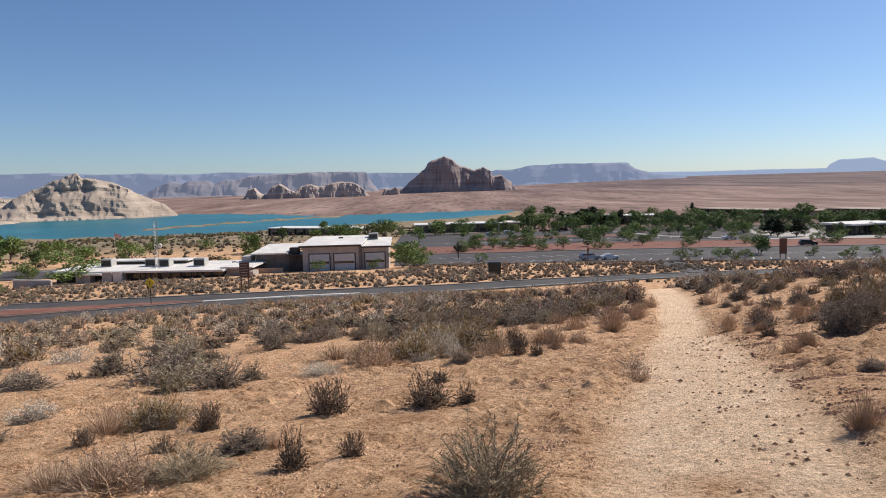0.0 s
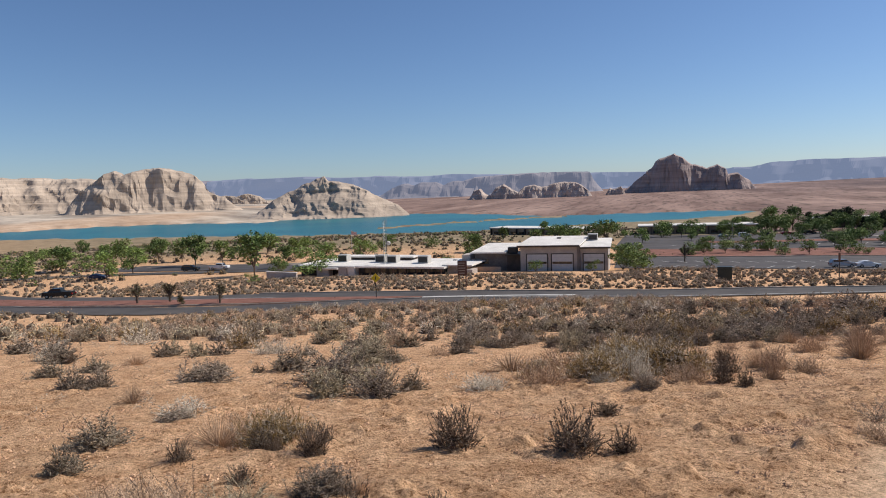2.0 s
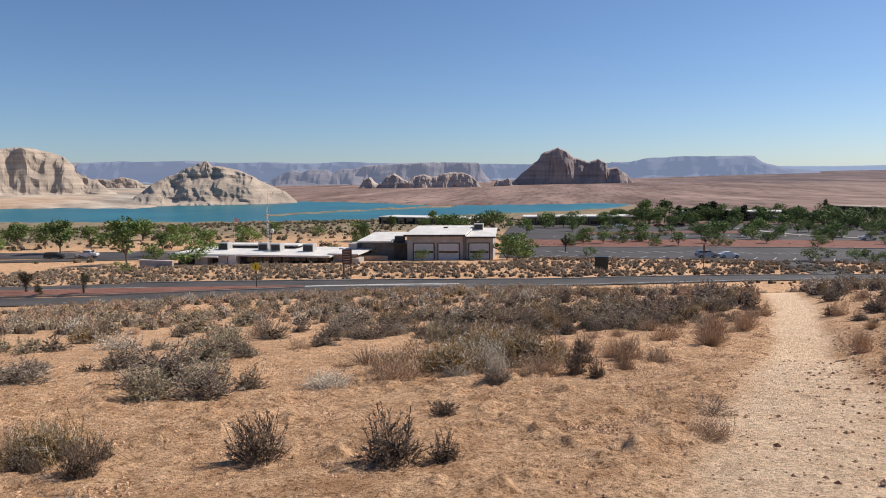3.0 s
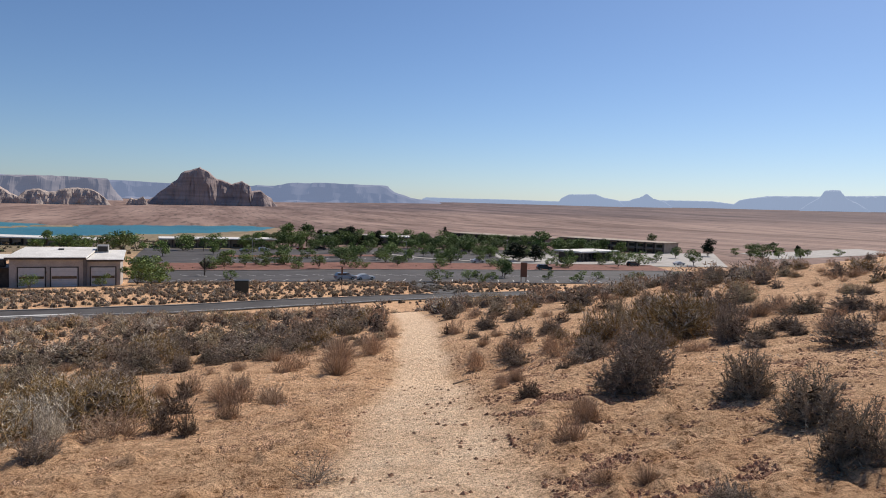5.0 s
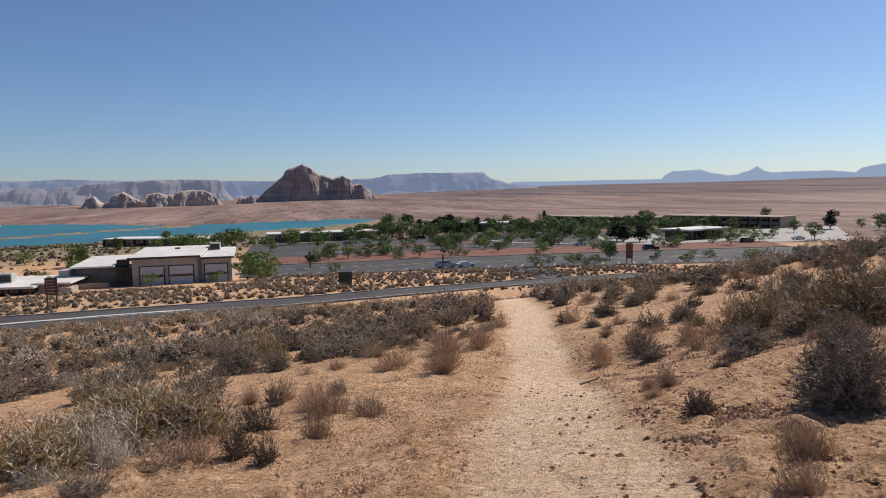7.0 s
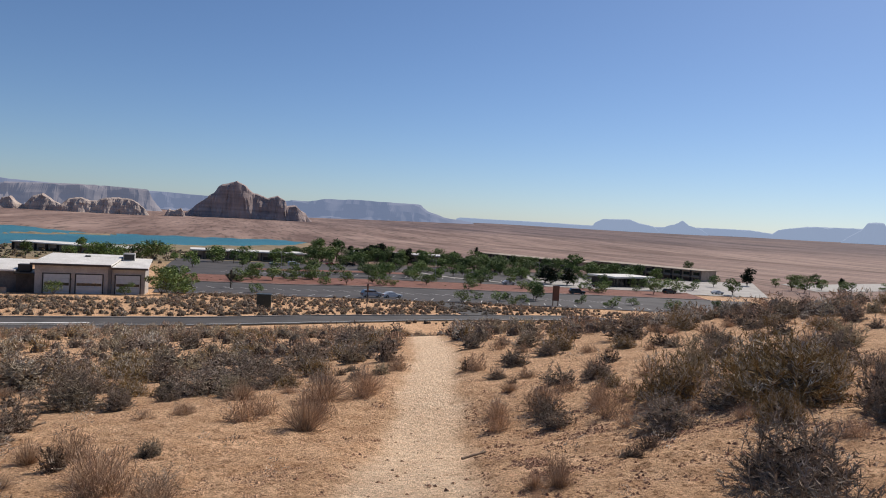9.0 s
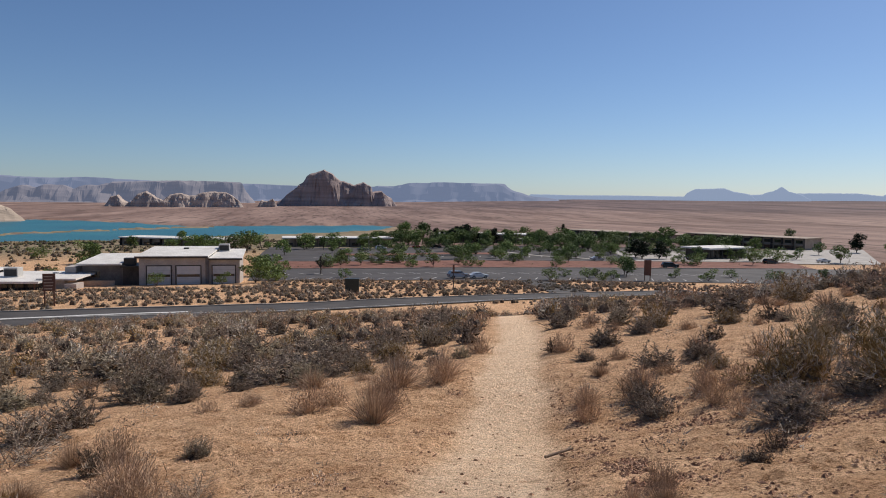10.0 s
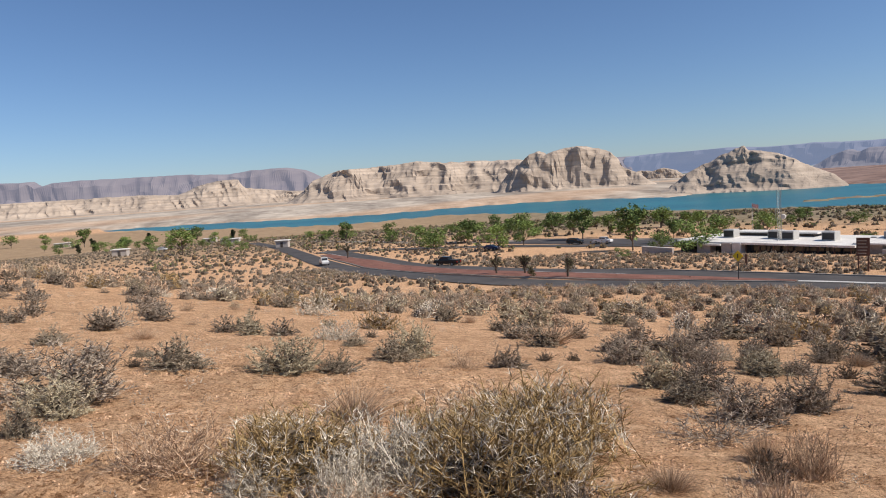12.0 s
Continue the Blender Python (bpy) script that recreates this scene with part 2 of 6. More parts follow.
YUCCA_LEAF = surface("yucca_blades", (0.10, 0.085, 0.05), (0.20, 0.18, 0.10), 2.0, 20.0, 0.8, 0.0, per_island=0.35)
ROCK_PALE = rock_material("pale_bedded_sandstone", (0.33, 0.27, 0.22), (0.50, 0.415, 0.335), 0.16)
# brown greyed towards mauve in the colour, to stand for haze
ROCK_BROWN = rock_material("hazed_brown_sandstone", (0.26, 0.205, 0.195), (0.41, 0.335, 0.315), 0.10)
ROCK_TAN = rock_material("tan_butte_sandstone", (0.32, 0.26, 0.235), (0.50, 0.42, 0.37), 0.14)
# far rock: darkened base colours, with bluish air haze added as emission
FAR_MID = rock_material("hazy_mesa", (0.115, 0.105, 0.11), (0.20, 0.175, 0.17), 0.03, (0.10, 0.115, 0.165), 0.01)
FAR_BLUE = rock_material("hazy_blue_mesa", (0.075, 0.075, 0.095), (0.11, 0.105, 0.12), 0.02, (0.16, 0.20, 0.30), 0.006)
FAR_PALE = rock_material("hazy_pale_mesa", (0.05, 0.055, 0.07), (0.065, 0.07, 0.085), 0.02, (0.29, 0.36, 0.50), 0.006)
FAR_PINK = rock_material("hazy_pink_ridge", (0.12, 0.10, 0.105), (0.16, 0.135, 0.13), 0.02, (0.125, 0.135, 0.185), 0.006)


# ---- the lie of the land ----
PROFILE_R = (0, 26, 36, 60, 80, 92, 107, 115, 165, 200, 300, 400, 520, 700, 1100)
PROFILE_Z = (0.0, -4.0, -5.4, -8.6, -11.6, -12.95, -13.25, -13.6, -16.8, -17.9, -19.6, -22.0, -28.0, -29.0, -28.0)
EAST_R = (0, 26, 36, 60, 80, 92, 107, 115, 165, 200, 300, 400, 520, 700, 1100)
EAST_Z = (0.0, -4.0, -5.4, -8.6, -11.6, -12.95, -13.25, -13.6, -16.6, -17.6, -18.6, -19.2, -20.0, -21.5, -24.0)
NEAR_AZ = (-40, -12, -7, -4, 0, 5, 12, 20, 30, 36, 43, 50, 58, 66, 72, 76, 79)
NEAR_R = (9000, 9000, 860, 760, 690, 640, 580, 560, 590, 640, 700, 780, 700, 780, 900, 1040, 9000)
FAR_AZ = (-8, -4, 0, 6, 10, 16, 20, 24, 30, 33, 38, 44, 50, 56, 63, 69, 75, 79)
FAR_R = (800, 930, 900, 880, 860, 1050, 1140, 1080, 1060, 960, 1060, 1090, 1030, 960, 990, 1080, 1120, 1120)
LAKE_Z = -30.0
PATH_Y = (-6.0, -1.5, 4.0, 5.2, 7.4, 10.0, 14.3, 16.0, 20.0, 24.0, 33.0, 50.0, 70.0)
PATH_X = (-0.2, 0.7, 2.1, 2.5, 3.2, 4.0, 5.3, 5.95, 7.2, 8.3, 11.1, 15.2, 20.0)
PATH_W = (1.1, 1.05, 1.0, 1.0, 0.95, 0.9, 0.8, 0.8, 0.75, 0.75, 0.8, 0.8, 0.8)


def smooth(v, a, b):
    w = np.clip((v - a) / (b - a), 0, 1)
    return w * w * (3 - 2 * w)


def waves(x, y, scale, seed=0.0):
    """Smooth undulation between about -1 and 1."""
    u, v = x / scale, y / scale
    return (np.sin(1.7 * u + 0.9 * v + seed) + np.sin(-1.1 * u + 1.9 * v + 2.1 * seed + 1.3)
            + np.sin(2.9 * u - 0.7 * v + 0.7 * seed + 4.1) * 0.6 + np.sin(0.8 * u + 3.3 * v + 1.9 * seed) * 0.5) / 3.1


def grit(x, y, scale, seed=0):
    """Lattice noise between 0 and 1, for crumbly soil."""
    u, v = x / scale, y / scale
    iu, iv = np.floor(u).astype(np.int64), np.floor(v).astype(np.int64)
    fu, fv = u - iu, v - iv
    fu, fv = fu * fu * (3 - 2 * fu), fv * fv * (3 - 2 * fv)

    def corner(i, j):
        k = (i * 374761393 + j * 668265263 + seed * 982451653) & 0x7FFFFFFF
        k = ((k ^ (k >> 13)) * 1274126177) & 0x7FFFFFFF
        return ((k ^ (k >> 16)) & 0xFFFF) / 65535.0
    low = corner(iu, iv) * (1 - fu) + corner(iu + 1, iv) * fu
    high = corner(iu, iv + 1) * (1 - fu) + corner(iu + 1, iv + 1) * fu
    return low * (1 - fv) + high * fv


def path_off(x, y):
    """Distance from the trail's centre line, in half widths."""
    return np.abs(x - np.interp(y, PATH_Y, PATH_X)) / np.interp(y, PATH_Y, PATH_W)


def lake_mask(r, az):
    near, far = np.interp(az, NEAR_AZ, NEAR_R), np.interp(az, FAR_AZ, FAR_R)
    wob = 1 + 0.012 * np.sin(az * 1.9) + 0.008 * np.sin(az * 4.7 + 1)
    inside = np.minimum(r - near * wob, far * wob - r) / 25.0
    spit = 1 - np.clip(np.abs(r - (690 + (22 - az) * 11) * wob) / 13.0, 0, 2)
    inside = np.minimum(inside, np.where((az > 8) & (az < 23.5), -spit * 2, 9))
    return np.clip(inside, -1, 1)


def height(x, y):
    """The ground's height; numbers or arrays."""
    x, y = np.asarray(x, float), np.asarray(y, float)
    dx, dy = x - 2.0, y - 4.0
    r, az = np.hypot(dx, dy), np.degrees(np.arctan2(-dx, dy))
    hx, hy = np.clip(x, -40, 45), np.clip(y, -30, 65)
    hill = (0.327 + 0.0649 * hx - 0.1414 * hy + 0.00208 * hx * hx - 0.000605 * hx * hy - 0.0008 * hy * hy
            + 0.0000239 * hx * hy * hy + 0.0000143 * hy ** 3 - 0.0000261 * hx * hx * hy)
    hill = np.where(hy < 0, 0.327 + 0.0649 * hx + 0.00208 * hx * hx - 0.06 * hy, hill)
    hill = hill - 0.5 * np.exp(-((x - 7.8) ** 2 + (y - 18.8) ** 2) / 9.0)
    ridge = smooth(-az, 25, 48) * (1 - smooth(-az, 150, 175))
    w = smooth(r, 36 + 4 * ridge, 66 + 14 * ridge)
    back = smooth(np.abs(az), 95, 130)
    east = smooth(-az, 3, 12)
    west_z, east_z = np.interp(r, PROFILE_R, PROFILE_Z), np.interp(r, EAST_R, EAST_Z)
    low = (west_z * (1 - east) + east_z * east) * (1 - back) + back * (-2.0 - 0.004 * r)
    z = hill * (1 - w) + low * w
    z = z + waves(x, y, 9.0, 1.0) * 0.14 * smooth(r, 10, 30) * (1 - smooth(r, 80, 92))
    z = z + waves(x, y, 1.9, 2.0) * 0.035 + waves(x, y, 60.0, 3.0) * 0.5 * smooth(r, 230, 400) * (1 - smooth(r, 500, 560))
    off = path_off(x, y)
    z = z - 0.07 * (1 - smooth(off, 0.7, 1.5)) * (1 - smooth(y, 30, 45))
    # the far plain climbs towards the mesas
    rise = np.interp(az, (-95, -60, -40, -20, -5, 10, 25, 45, 75, 100), (62, 62, 58, 50, 30, 20, 14, 16, 24, 30))
    z = z + (1 - back) * rise * np.clip((r - 1150) / 3350, 0, 1.1) ** 0.9
    bench = smooth(az, 26, 36) * smooth(r, 1000, 1300) * 7.0
    z = z + bench + waves(x, y, 240.0, 5.0) * 1.6 * smooth(r, 900, 1500)
    lake = lake_mask(r, az)
    shore = smooth(r, 480, 560) * (1 - smooth(r, 1500, 1900))
    target = LAKE_Z - 2.6 * lake
    near_lake = shore * (1 - smooth(-lake, 0.0, 1.0)) * (1 - smooth(np.abs(az - 35), 46, 50))
    return z * (1 - near_lake) + target * near_lake


# ---- building helpers ----
def part(name, bm, material, parent=None, label=""):
    """Links a bmesh as one mesh object, under a thing or a part."""
    me = bpy.data.meshes.new(name)
    bm.to_mesh(me)
    bm.free()
    me.materials.append(material)
    ob = new(name, me)
    ob.parent = parent
    return tagged(ob, label)


def raw(name, verts, faces, material, parent=None, shade=False):
    me = bpy.data.meshes.new(name)
    me.from_pydata([tuple(v) for v in verts], [], faces)
    me.materials.append(material)
    if shade:
        me.shade_smooth()
    ob = new(name, me)
    ob.parent = parent
    return ob


def box(bm, x0, x1, y0, y1, z0, z1, bevel=0.0):
    """Adds a block, with bevelled edges."""
    made = bmesh.ops.create_cube(bm, size=1.0, matrix=Matrix.Translation(((x0 + x1) / 2, (y0 + y1) / 2, (z0 + z1) / 2)) @ Matrix.Diagonal((x1 - x0, y1 - y0, z1 - z0, 1)))
    if bevel:
        edges = {e for v in made["verts"] for e in v.link_edges}
        bmesh.ops.bevel(bm, geom=list(edges), offset=bevel, segments=1, affect="EDGES")
    return bm


def block(x0, x1, y0, y1, z0, z1, bevel=0.02):
    return box(bmesh.new(), x0, x1, y0, y1, z0, z1, bevel)


def rod(bm, a, b, r0, r1=None, sides=8):
    a, b = Vector(a), Vector(b)
    turn = (b - a).to_track_quat("Z", "Y").to_matrix().to_4x4()
    bmesh.ops.create_cone(bm, cap_ends=True, segments=sides, radius1=r0, radius2=r0 if r1 is None else r1, depth=(b - a).length,
                          matrix=Matrix.Translation((a + b) / 2) @ turn)
    return bm


def thing(name, label, category, m, group=""):
    ob = new(name)
    ob.matrix_world = m
    return tagged(ob, label, category, group)


def ground_at(x, y):
    return float(height(x, y))


# ---- ground ----
def build_ground():
    az = np.concatenate([np.arange(-72, 100, 0.36), np.arange(100.4, 287, 4.0)])
    rad = np.concatenate([np.geomspace(0.5, 1.5, 16), np.arange(1.57, 17.5, 0.075), np.geomspace(17.7, 78, 75), np.arange(79, 262, 1.8), np.geomspace(265, 4950, 120)])
    a, r = np.meshgrid(np.radians(az), rad)
    x, y = 2.0 - np.sin(a) * r, 4.0 + np.cos(a) * r
    z = height(x, y)
    fine = np.clip(1 - r / 45, 0, 1) * (0.3 + 0.7 * smooth(path_off(x, y), 0.6, 1.4))
    z = z + fine * (waves(x, y, 0.33, 3.0) * 0.02 + waves(x, y, 0.12, 5.0) * 0.012)
    # crumbly crust beside the trail, shallow footprints on it
    beside = smooth(path_off(x, y) + 0.3 * waves(x, y, 0.8, 7.0), 0.7, 1.3)
    near = np.clip(1 - r / 30, 0, 1) ** 0.5
    patchy = 0.35 + 0.65 * smooth(grit(x, y, 0.9, 11), 0.3, 0.65)
    lumps = np.maximum(0, grit(x, y, 0.17, 3) - 0.55) * 0.19 + np.maximum(0, grit(x, y, 0.30, 5) - 0.5) * 0.13 + (grit(x, y, 0.09, 8) - 0.5) * 0.045
    prints = -np.maximum(0, grit(x, y, 0.24, 6) - 0.58) * 0.07 + (grit(x, y, 0.11, 7) - 0.5) * 0.016
    z = z + near * (beside * patchy * lumps + (1 - beside) * prints)
    n, k = len(az), len(rad)
    verts = np.stack([x, y, z], -1).reshape(-1, 3)
    verts = np.vstack([verts, [[2.0, 4.0, ground_at(2.0, 4.0)]]])
    faces = []
    for i in range(k - 1):
        for j in range(n):
            q = (j + 1) % n
            faces.append((i * n + j, (i + 1) * n + j, (i + 1) * n + q, i * n + q))
    faces += [(j, (j + 1) % n, n * k) for j in range(n)]
    ob = tagged(raw("ground", verts, faces, GROUND, shade=True), "orange desert sand slope falling to a lake plain", "ground", kind="structure")
    deg = np.degrees(a)
    lake = lake_mask(r, deg)
    off = path_off(x, y) + 0.22 * waves(x, y, 0.8, 7.0)
    masks = {"trail": (1 - smooth(off, 0.55, 1.25)) * (y < 75)}
    masks["scrub"] = smooth(r, 225, 330) * (1 - smooth(deg, -12, -4) * 0.0) * (1 - smooth(r, 900, 1000)) * (0.25 + 0.75 * smooth(deg, -14, -2)) * (1 - 0.3 * smooth(deg, 42, 54))
    beyond = smooth(r, np.interp(deg, FAR_AZ, FAR_R) - 60, np.interp(deg, FAR_AZ, FAR_R) + 10)
    plain_start = smooth(r, 240, 330)
    red = np.where(deg < -6, plain_start, beyond)
    white = smooth(deg, 22, 30) * beyond
    shoreband = (1 - smooth(np.abs(lake), 0.0, 0.5)) * smooth(r, 480, 560)
    masks["red"] = np.clip(np.maximum(red, shoreband * (deg < 24)), 0, 1) * (1 - white)
    masks["steppe"] = smooth(r, 1100, 2300) * smooth(-deg, -2, 18) * (1 - 0.3 * smooth(waves(x, y, 500, 4), 0, 1))
    masks["pale"] = np.maximum(white, shoreband * (deg >= 24) * 0.8) * (1 - 0.45 * smooth(waves(x, y * 0.4, 160, 2), 0.0, 0.6))
    for key, value in masks.items():
        at = ob.data.attributes.new(key, "FLOAT", "POINT")
        at.data.foreach_set("value", np.append(value.reshape(-1), 0.0).astype(np.float32))


build_ground()


def ribbon(name, pts, width, lift, material, label, category="road", shift=0.0, parent=None, step=2.5, cross=4, kind="structure", thick=0.0):
    """A strip that follows the ground along a line of points."""
    p = np.array(pts, float)
    seg = np.hypot(*np.diff(p, axis=0).T)
    s = np.concatenate([[0], np.cumsum(seg)])
    q = np.arange(0, s[-1] + step, step).clip(0, s[-1])
    cx, cy = np.interp(q, s, p[:, 0]), np.interp(q, s, p[:, 1])
    for _ in range(6):
        cx[1:-1], cy[1:-1] = (cx[:-2] + 2 * cx[1:-1] + cx[2:]) / 4, (cy[:-2] + 2 * cy[1:-1] + cy[2:]) / 4
    tx, ty = np.gradient(cx), np.gradient(cy)
    d = np.hypot(tx, ty) + 1e-9
    nx, ny = -ty / d, tx / d
    wide = np.broadcast_to(np.asarray(width if np.ndim(width) == 0 else np.interp(q, s, width), float), q.shape)
    verts, faces = [], []
    offs = np.linspace(-0.5, 0.5, cross + 1)
    cols = [(o, lift) for o in offs]
    if thick:
        cols = [(-0.5, lift - thick)] + cols + [(0.5, lift - thick)]
    for i in range(len(q)):
        for o, h in cols:
            x, y = cx[i] + nx[i] * (o * wide[i] + shift), cy[i] + ny[i] * (o * wide[i] + shift)
            verts.append((x, y, ground_at(x, y) + h))
    c = len(cols)
    for i in range(len(q) - 1):
        for j in range(c - 1):
            faces.append((i * c + j, (i + 1) * c + j, (i + 1) * c + j + 1, i * c + j + 1))
    ob = raw(name, verts, faces, material, parent)
    bm = bmesh.new()
    bm.from_mesh(ob.data)
    bmesh.ops.recalc_face_normals(bm, faces=bm.faces)
    if sum(f.normal.z for f in bm.faces) < 0:
        bmesh.ops.reverse_faces(bm, faces=bm.faces)
    bm.to_mesh(ob.data)
    bm.free()
    return tagged(ob, label, category, kind=kind) if parent is None else tagged(ob, label)


def patch(name, corners, lift, material, label, category, step=3.0):
    """A four-cornered sheet laid on the ground; corners in order."""
    c = [np.array(q, float) for q in corners]
    nu = max(2, int(max(np.linalg.norm(c[1] - c[0]), np.linalg.norm(c[2] - c[3])) / step))
    nv = max(2, int(max(np.linalg.norm(c[3] - c[0]), np.linalg.norm(c[2] - c[1])) / step))
    verts, faces = [], []
    for j in range(nv + 1):
        for i in range(nu + 1):
            u, v = i / nu, j / nv
            p = (c[0] * (1 - u) + c[1] * u) * (1 - v) + (c[3] * (1 - u) + c[2] * u) * v
            verts.append((p[0], p[1], ground_at(p[0], p[1]) + lift))
    for j in range(nv):
        for i in range(nu):
            k = j * (nu + 1) + i
            faces.append((k, k + 1, k + nu + 2, k + nu + 1))
    return tagged(raw(name, verts, faces, material), label, category, kind="structure")


FAR_LANE = [(-205, 132), (-160, 119), (-133, 109), (-100, 99), (-77, 94), (-62, 95.5), (-41, 97), (-31, 98.5), (1, 102), (28, 111), (45, 118), (75, 132)]
NEAR_LANE = [(-330, 160), (-260, 141), (-205, 121), (-150, 101), (-112, 88), (-85, 80), (-67, 79), (-50, 83.5), (-38, 89), (-24, 94.5), (-8, 98)]
MEDIAN = [(-190, 122), (-150, 110), (-118, 98), (-92, 89.5), (-72, 86.8), (-56, 89.2), (-42, 92.6), (-33, 94.6)]
ribbon("road", FAR_LANE, 7.4, 0.14, ASPHALT, "grey asphalt road with a pale edge line", "road")
ribbon("road", NEAR_LANE, 6.6, 0.12, ASPHALT, "grey asphalt carriageway curving past a gravel median", "road")
ribbon("median", MEDIAN, (3, 7, 8, 7, 6.5, 5.0, 3.2, 0.8), 0.30, GRAVEL, "raised red gravel median strip", "median", thick=0.3)
ribbon("kerb", MEDIAN, (3.7, 7.7, 8.7, 7.7, 7.2, 5.7, 3.9, 1.5), 0.25, KERB, "pale concrete kerb round a median", "kerb", thick=0.25)
ribbon("kerb", FAR_LANE[5:], 0.35, 0.27, KERB, "concrete kerb along a road", "kerb", shift=3.8, cross=1, thick=0.25)
ribbon("road_marking", FAR_LANE[6:], 0.22, 0.17, LINE, "white painted road edge line", "road marking", shift=-2.9, cross=1)
ribbon("road_marking", FAR_LANE[:8], 0.18, 0.17, LINE, "white painted lane line", "road marking", shift=-2.9, cross=1)
ribbon("road_marking", [(-33, 95.0), (-25, 97.2), (-12, 99.0)], 0.9, 0.19, LINE, "pale painted nose beyond the median", "road marking", cross=1)
ribbon("road", [(-205, 128), (-185, 142), (-165, 152), (-140, 161), (-110, 166), (-88, 168)], (10, 8, 7, 7, 7, 7), 0.16, ASPHALT, "asphalt side road leading to a car park", "road")
ribbon("road", [(-300, 176), (-240, 168), (-190, 166), (-150, 180), (-100, 190)], 8.0, 0.13, PALE_ROAD, "sandy pale road between trees", "road")
patch("parking_lot", [(-160, 166), (-92, 172), (-92, 190), (-160, 186)], 0.14, LOT_ASPHALT, "dark asphalt car park beside low building", "parking lot")
ribbon("road", [(45, 117), (47, 135), (50, 160)], 7.0, 0.15, ASPHALT, "asphalt drive leading into the car park", "road")
patch("parking_lot", [(-12, 166), (150, 156), (165, 200), (-14, 206)], 0.16, LOT_ASPHALT, "wide asphalt car park with painted bays", "parking lot")
patch("gravel_bed", [(-14, 207), (150, 201), (160, 226), (-16, 236)], 0.26, GRAVEL, "red gravel planting bed between car parks", "gravel bed")
patch("parking_lot", [(-18, 237), (168, 227), (190, 310), (-20, 335)], 0.16, LOT_ASPHALT, "far asphalt car park among trees", "parking lot")
patch("gravel_bed", [(10, 268), (70, 262), (72, 272), (10, 279)], 0.26, GRAVEL, "narrow red gravel bed in a car park", "gravel bed")
ribbon("kerb", [(-14, 206.5), (60, 204), (150, 200.5)], 0.5, 0.34, KERB, "pale kerb beside a gravel bed", "kerb", cross=1, thick=0.25)
ribbon("kerb", [(-16, 236.5), (60, 232), (160, 226.5)], 0.5, 0.34, KERB, "pale kerb beside a gravel bed", "kerb", cross=1, thick=0.25)
patch("concrete_apron", [(105, 222), (190, 220), (250, 300), (120, 285)], 0.2, CONCRETE, "pale concrete yard before the lodge", "concrete yard")
patch("concrete_apron", [(255, 265), (420, 330), (440, 380), (275, 310)], 0.2, CONCRETE, "bright concrete apron by the plain", "concrete yard")
ribbon("footpath", [(95, 240), (80, 255), (74, 275), (70, 290)], 3.0, 0.3, CONCRETE, "pale concrete footpath through a car park", "footpath")


def bay_lines(x0, x1, y0, y1, gap, lean, count):
    for i in range(count):
        f = i / (count - 1)
        x, y = x0 + (x1 - x0) * f, y0 + (y1 - y0) * f
        ribbon("bay_line", [(x, y), (x + lean, y + 5.5)], 0.22, 0.19, LINE, "white painted parking bay line", "bay line", cross=1)


bay_lines(-4, 112, 168.5, 161.5, 2.8, 2.2, 30)
bay_lines(-4, 112, 184.5, 178.5, 2.8, -2.2, 30)
bay_lines(0, 110, 252, 246, 2.8, 2.0, 26)

# ---- lake ----
def build_lake():
    az = np.arange(-14, 86, 1.0)
    rad = np.linspace(420, 1500, 12)
    verts = [(2 - math.sin(radians(a)) * r, 4 + math.cos(radians(a)) * r, LAKE_Z) for r in rad for a in az]
    n = len(az)
    faces = [(i * n + j, (i + 1) * n + j, (i + 1) * n + j + 1, i * n + j + 1) for i in range(len(rad) - 1) for j in range(n - 1)]
    faces = [f for f in faces if all(height(verts[v][0], verts[v][1]) < LAKE_Z + 9 for v in f)]
    tagged(raw("water", verts, [f[::-1] for f in faces], WATER), "calm turquoise lake in a desert basin", "lake", kind="structure")


build_lake()


